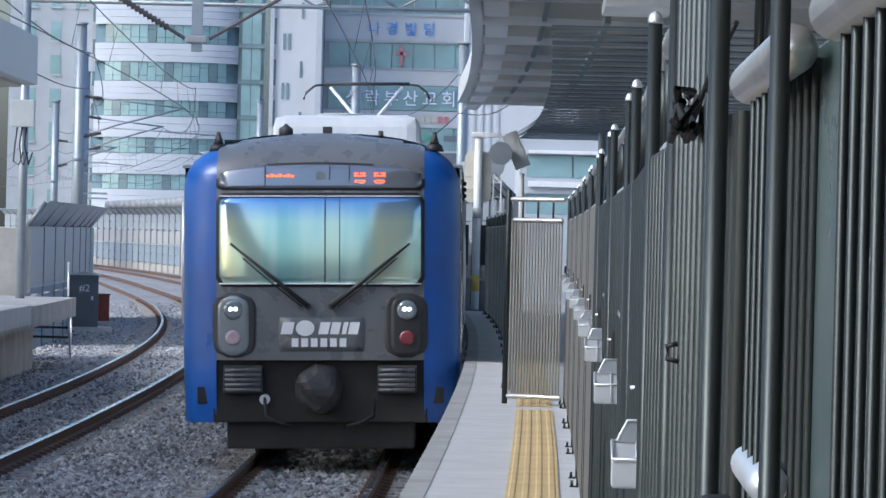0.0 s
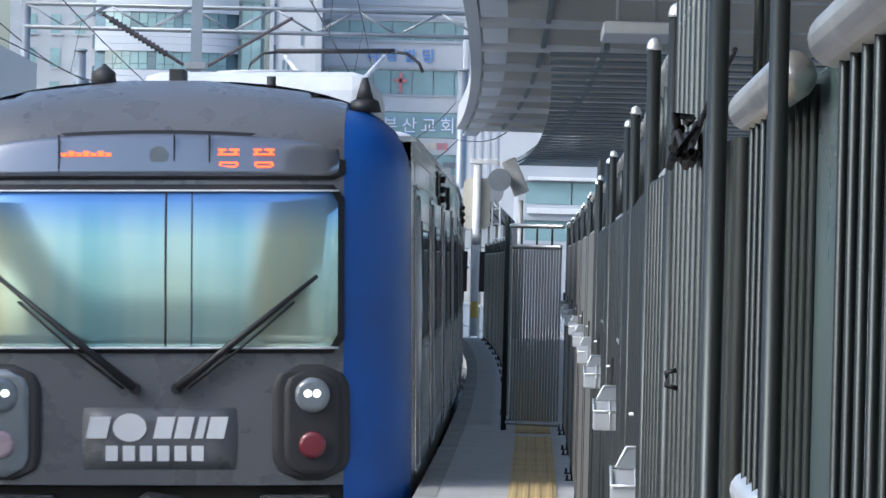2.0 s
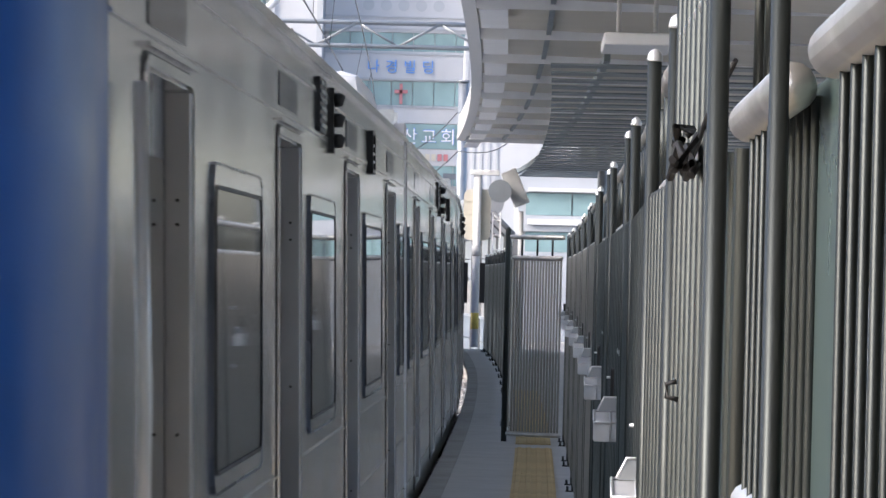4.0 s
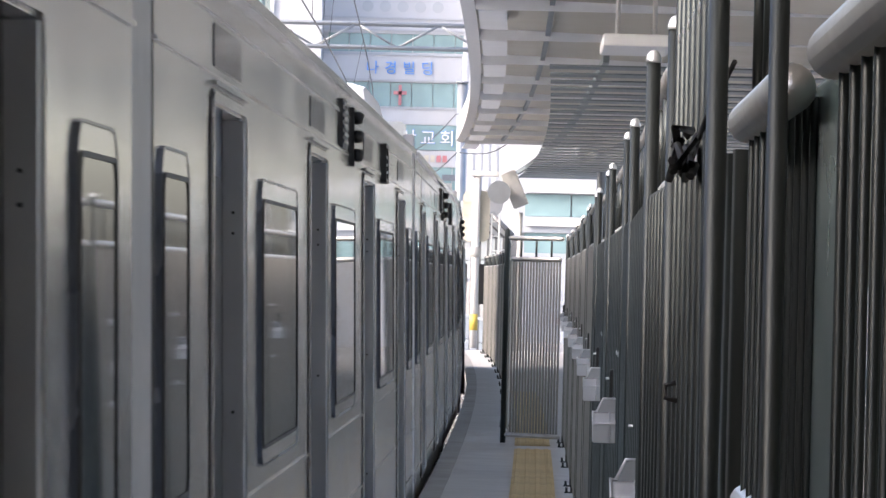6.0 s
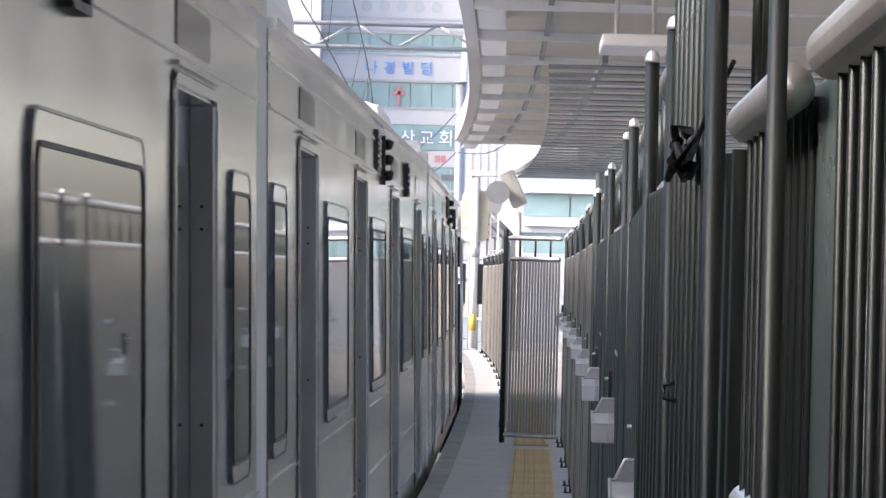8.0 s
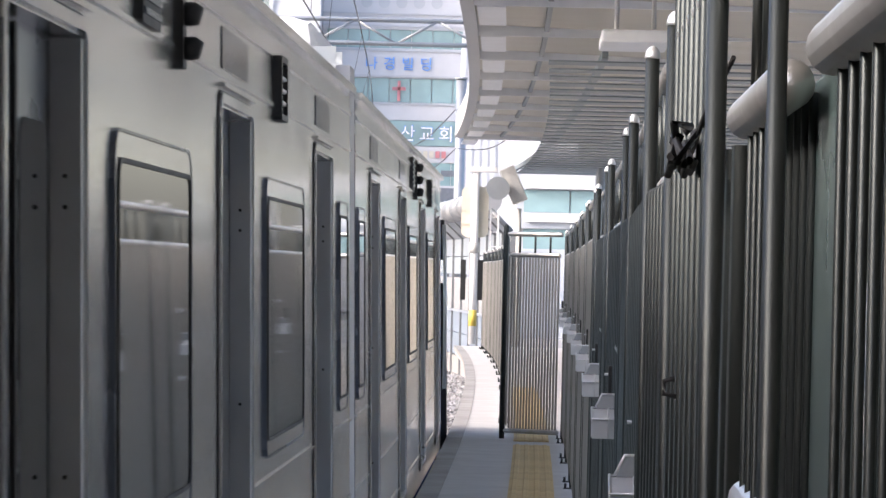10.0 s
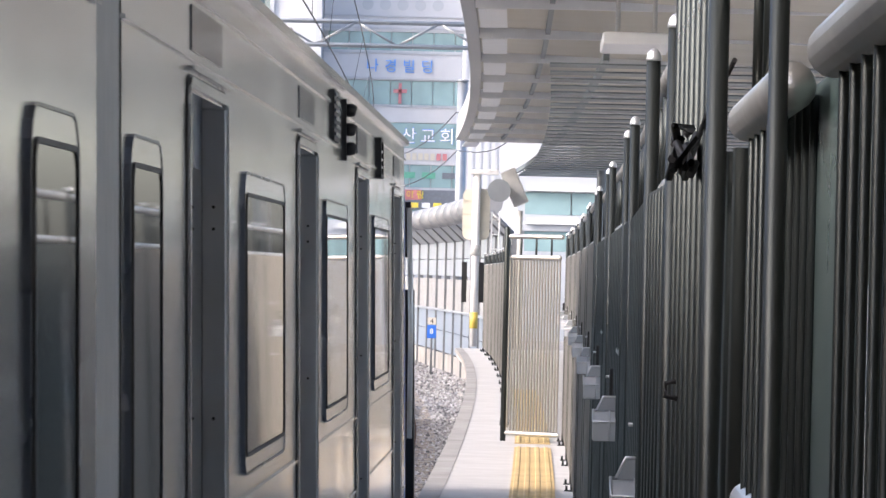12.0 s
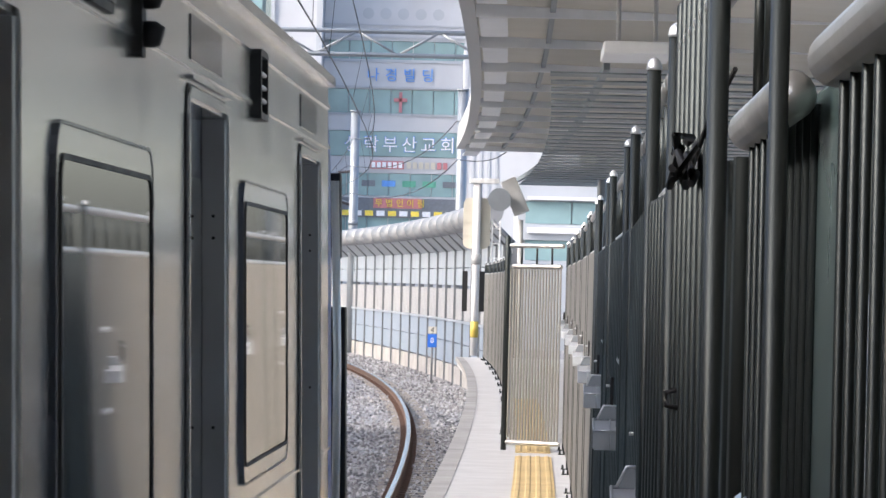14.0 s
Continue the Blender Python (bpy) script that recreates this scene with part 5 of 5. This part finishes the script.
def build_church():
    t = facade("office_building", -9.2, 2.4, 340, [(17.7, 19.1), (13.7, 15.5), (10.5, 12.4), (7.6, 9.3), (4.6, 6.3)], 24,
               "pale office building with blue signs and green glass bands", 1.75)
    o = 3.4
    for k, w in enumerate("나경빌딩"):
        sign(t, "sign_letter", w, -5.55 + o + 1.35 * k, 16.5, 1.05, M_SIGN_B)
    part("sign_board", box(-5.4, 4.3, -0.06, -0.002, 10.55, 12.35), M_TOWNGLASS, t)
    for k, w in enumerate("성락부산교회"):
        sign(t, "sign_letter", w, -7.0 + o + 1.42 * k, 11.35, 1.25, M_SIGN_W, -0.16)
        sign(t, "sign_letter", w, -7.0 + o + 1.42 * k, 11.35, 1.36, M_SIGN_B, -0.1)
    part("cross", box(-0.52 + o - 3.05, -0.3 + o - 3.05, -0.1, 0.0, 13.8, 15.3), M_SIGN_R, t)
    part("cross_arm", box(-0.9 + o - 3.05, 0.08 + o - 3.05, -0.1, -0.002, 14.6, 14.85), M_SIGN_R, t)
    part("red_sign", box(-5.6 + o, -3.1 + o, -0.12, -0.002, 9.6, 10.2), M_SIGN_R, t)
    for k in range(6):
        part("sign_mark", box(-5.5 + o + 0.4 * k, -5.22 + o + 0.4 * k, -0.16, -0.12, 9.68, 10.1), M_SIGN_W, t)
    for k in range(7):
        part("sign_mark", box(-2.9 + o + 0.45 * k, -2.58 + o + 0.45 * k, -0.12, -0.002, 9.65, 10.15), M_CREAM if k < 5 else M_SIGN_R, t)
    for k, m in enumerate((M_SIGN_D, M_SIGN_B, M_SIGN_G, M_SIGN_G, M_SIGN_D)):
        part("window_sign", box(-6.2 + o + 1.5 * k, -5.2 + o + 1.5 * k, 0.06, 0.11, 8.3, 8.75), m, t)
    part("dark_sign", box(-8.2 + o, 0.9 + o, -0.12, -0.002, 6.0, 7.45), M_SIGN_D, t)
    part("yellow_sign", box(-5.3 + o, -1.7 + o, -0.14, -0.122, 6.7, 7.45), M_SIGN_R, t)
    for k, w in enumerate("무법인이림"):
        sign(t, "sign_letter", w, -4.9 + o + 0.78 * k, 7.05, 0.62, M_SIGN_Y, -0.19)
    for k in range(10):
        part("sign_mark", box(-7.6 + o + 0.85 * k, -7.0 + o + 0.85 * k, -0.16, -0.122, 6.12, 6.5), (M_SIGN_Y, M_SIGN_W, M_SIGN_Y, M_SIGN_W)[k % 4], t)
    for k in range(5):
        x = -7.9 + o + 1.3 * k + 1.9
        part("round_window", tube([(x, -0.01, 21.1), (x, -0.05, 21.1)], 0.42, 18), M_FACADE_G, t)
    for z in (13.55, 15.6, 17.5, 19.3, 20.2, 22.3):
        part("ledge", box(-5.85, 5.85, -0.12, -0.002, z, z + 0.12), M_FACADE_G, t)
    for k in range(5):
        part("upper_window", box(-5.0 + 2.2 * k, -4.0 + 2.2 * k, -0.03, -0.002, 22.6, 23.6), M_TOWNGLASS_D, t)
    return t


build_church()
t = facade("white_tower", -13.0, -9.25, 335, [], 30, "white tower block with narrow slit windows", mat=M_FACADE)
for x, z in ((0.35, 16.9), (-0.95, 14.6), (-0.6, 14.6), (0.3, 12.6), (-1.0, 11.0), (-0.65, 11.0), (0.3, 8.9), (-0.9, 7.5)):
    part("slit_window", box(x, x + 0.2, -0.04, -0.002, z, z + 1.2), M_TOWNGLASS_D, t)
for z in (12.0, 15.0, 18.0, 9.0):
    part("side_window", box(-1.85, -1.45, -0.06, -0.002, z, z + 1.9), M_TOWNGLASS_D, t)
part("edge_panel", box(-1.88, -1.6, -0.2, -0.06, 9, 26), M_FACADE_G, t)
part("corner_strip", box(1.45, 1.87, -0.1, -0.002, 0, 29), M_FACADE_G, t)


def rounded_block(label):
    """The office block with a bowed front: wall courses and panes bent round it."""
    t = thing("rounded_office", label, "building", at=pose(-25.9, 420, 0))
    bands = [(4.9, 6.3), (8.2, 9.65), (11.6, 13.1), (14.8, 16.6), (18.3, 20.0), (22, 23.6)]
    half, bow = 6.6, 2.2

    def front(u, inset):
        return Vector((half * u, bow * abs(u) ** 2.6 + inset, 0))

    def course(z0, z1, inset, name, mat, n=28, gap=0.0):
        bm = bmesh.new()
        us = [-1 + 2 * i / n for i in range(n + 1)]
        lo = [bm.verts.new(front(u, inset) + Vector((0, 0, z0))) for u in us]
        hi = [bm.verts.new(front(u, inset) + Vector((0, 0, z1))) for u in us]
        for i in range(n):
            bm.faces.new((lo[i], lo[i + 1], hi[i + 1], hi[i])).smooth = True
        for row, flip in ((lo, 0), (hi, 1)):
            a, b = bm.verts.new((half, 12, row[0].co.z)), bm.verts.new((-half, 12, row[0].co.z))
            bm.faces.new(row + [a, b])
        part(name, bm, mat, t)

    z = GROUND_Z
    for a, b in bands:
        k = max(1, round((a - z) / 0.6))
        for i in range(k):
            course(z + (a - z) * i / k, z + (a - z) * (i + 1) / k - 0.02, 0.0, "wall_course", M_FACADE_R)
        course(a, b, 0.5, "glass_back", M_TOWNGLASS_D)
        n = 16
        for i in range(1, n - 1):
            u0, u1 = -0.97 + 1.94 * i / n, -0.97 + 1.94 * (i + 1) / n
            p, q = front(u0, 0.15), front(u1 - 0.008, 0.15)
            bm = bmesh.new()
            zs = (a + 0.03, a + 0.5, a + 0.54, b - 0.03) if i % 3 else (a + 0.03, b - 0.5, b - 0.46, b - 0.03)
            for c, d in ((zs[0], zs[1]), (zs[2], zs[3])):
                bm.faces.new([bm.verts.new(v) for v in (p + Vector((0, 0, c)), q + Vector((0, 0, c)), q + Vector((0, 0, d)), p + Vector((0, 0, d)))])
            part("pane", bm, M_TOWNGLASS if (i * 7 + int(a)) % 5 else M_TOWNGLASS_D, t)
        z = b
    course(z, 28, 0.0, "wall_course", M_FACADE_R)
    return t


rounded_block("pale rounded office block with bowed green glass bands")
t = facade("glass_tower", -19.3, -16.9, 422, [(2 + 3.3 * k, 4.9 + 3.3 * k) for k in range(8)], 29, "dark green glass stair tower", 1.1, M_TOWNGLASS_D)
t = facade("pale_tower", -43, -34.6, 450, [], 34, "pale tall apartment tower with small windows", mat=M_FACADE_R)
for k in range(9):
    for j in range(3):
        w = part("window_recess", box(-2.6 + 2.4 * j, -1.6 + 2.4 * j, -0.05, -0.002, 3 + 3.3 * k, 4.9 + 3.3 * k), M_TOWNGLASS, t)
        part("sill", box(-2.7 + 2.4 * j, -1.5 + 2.4 * j, -0.15, -0.051, 2.85 + 3.3 * k, 3.0 + 3.3 * k), M_FACADE_G, w)
t = facade("balcony_block", -34.5, -32.4, 445, [], 33, "narrow pale block with stacked balconies", mat=M_FACADE_G)
for k in range(9):
    part("balcony", box(-1.0, 0.6, -0.5, -0.002, 2.6 + 3.1 * k, 4.0 + 3.1 * k, 0.04), M_TOWNGLASS_D, t)
t = facade("grey_house", 3.2, 14, 200, [(4.0, 5.0), (2.4, 3.3)], 5.9, "grey low building with a glass band", 2.4, M_FACADE_G)
part("white_beam", box(-5.0, 3.5, -0.2, -0.002, 5.05, 5.2), M_WHITE, t)
part("white_beam", box(-5.0, 3.5, -0.2, -0.002, 3.6, 3.85), M_WHITE, t)
t = facade("striped_block", 0.9, 7.6, 260, [], 15.0, "pale block with vertical stripes beside the grey house", mat=M_FACADE)
for k in range(5):
    part("stripe", box(-3.25 + 0.45 * k, -3.1 + 0.45 * k, -0.05, -0.002, 0, 14.4), M_FACADE_G, t)
facade("low_houses", -60, -34, 300, [(1.2, 2.4), (4.4, 5.6)], 7.5, "low pale houses behind the noise barrier", 3, M_FACADE_G)


# ---- loose track stones ----
def build_stones():
    rng = np.random.default_rng(3)
    base = np.array([(1, 0, 0), (-1, 0, 0), (0, 1, 0), (0, -1, 0), (0, 0, 1), (0, 0, -1)], float)
    tri = np.array([(0, 2, 4), (2, 1, 4), (1, 3, 4), (3, 0, 4), (2, 0, 5), (1, 2, 5), (3, 1, 5), (0, 3, 5)])
    spots = []
    for y0, y1, per in ((40, 62, 95), (62, 85, 60), (85, 115, 32), (115, 165, 13)):
        n = int((y1 - y0) * 10 * per)
        ys = rng.uniform(y0, y1, n)
        os = rng.uniform(-7.2, 2.9, n)
        for y, o in zip(ys, os):
            if y < 86.5 and o > 1.7:
                continue
            r = min(abs(o), abs(o + 4.15))
            if abs(r - 0.7525) < 0.12:
                continue
            if r < 1.25 and rng.random() < 0.35:
                continue
            spots.append((y, o))
    n = len(spots)
    pos = np.array([tuple(along(y, o, RAIL_Z - (0.155 if min(abs(o), abs(o + 4.15)) < 1.45 else 0.175))) for y, o in spots])
    size = rng.uniform(0.022, 0.052, n)
    v = base[None] * rng.uniform(0.55, 1.25, (n, 6, 1)) + rng.uniform(-0.3, 0.3, (n, 6, 3))
    ang = rng.uniform(0, 6.28, n)
    c, s = np.cos(ang), np.sin(ang)
    x = v[..., 0] * c[:, None] - v[..., 1] * s[:, None]
    y = v[..., 0] * s[:, None] + v[..., 1] * c[:, None]
    v = np.stack((x, y, v[..., 2] * 0.8), -1) * size[:, None, None] + pos[:, None]
    f = tri[None] + 6 * np.arange(n)[:, None, None]
    me = bpy.data.meshes.new("track_stones")
    me.from_pydata(v.reshape(-1, 3).tolist(), [], f.reshape(-1, 3).tolist())
    me.materials.append(M_STONE)
    tagged(new("track_stones", me), "loose grey crushed stones of the track bed", "ballast", kind="stuff")


def stone_material():
    m = bpy.data.materials.new("loose_stone")
    m.use_nodes = True
    nt = m.node_tree
    g = nt.nodes.new("ShaderNodeNewGeometry")
    r = nt.nodes.new("ShaderNodeValToRGB")
    r.color_ramp.elements[0].color = (0.1, 0.1, 0.105, 1)
    r.color_ramp.elements[1].color = (0.44, 0.44, 0.445, 1)
    e = r.color_ramp.elements.new(0.5)
    e.color = (0.26, 0.255, 0.25, 1)
    nt.links.new(g.outputs["Random Per Island"], r.inputs["Fac"])
    nt.links.new(r.outputs["Color"], nt.nodes["Principled BSDF"].inputs["Base Color"])
    nt.nodes["Principled BSDF"].inputs["Roughness"].default_value = 0.9
    return m


M_STONE = stone_material()
build_stones()


def motions():
    for k, car in enumerate(cars):
        walk(car, [(t, car_pose(y + 20 * k)) for t, y in TRAIN])


motions()
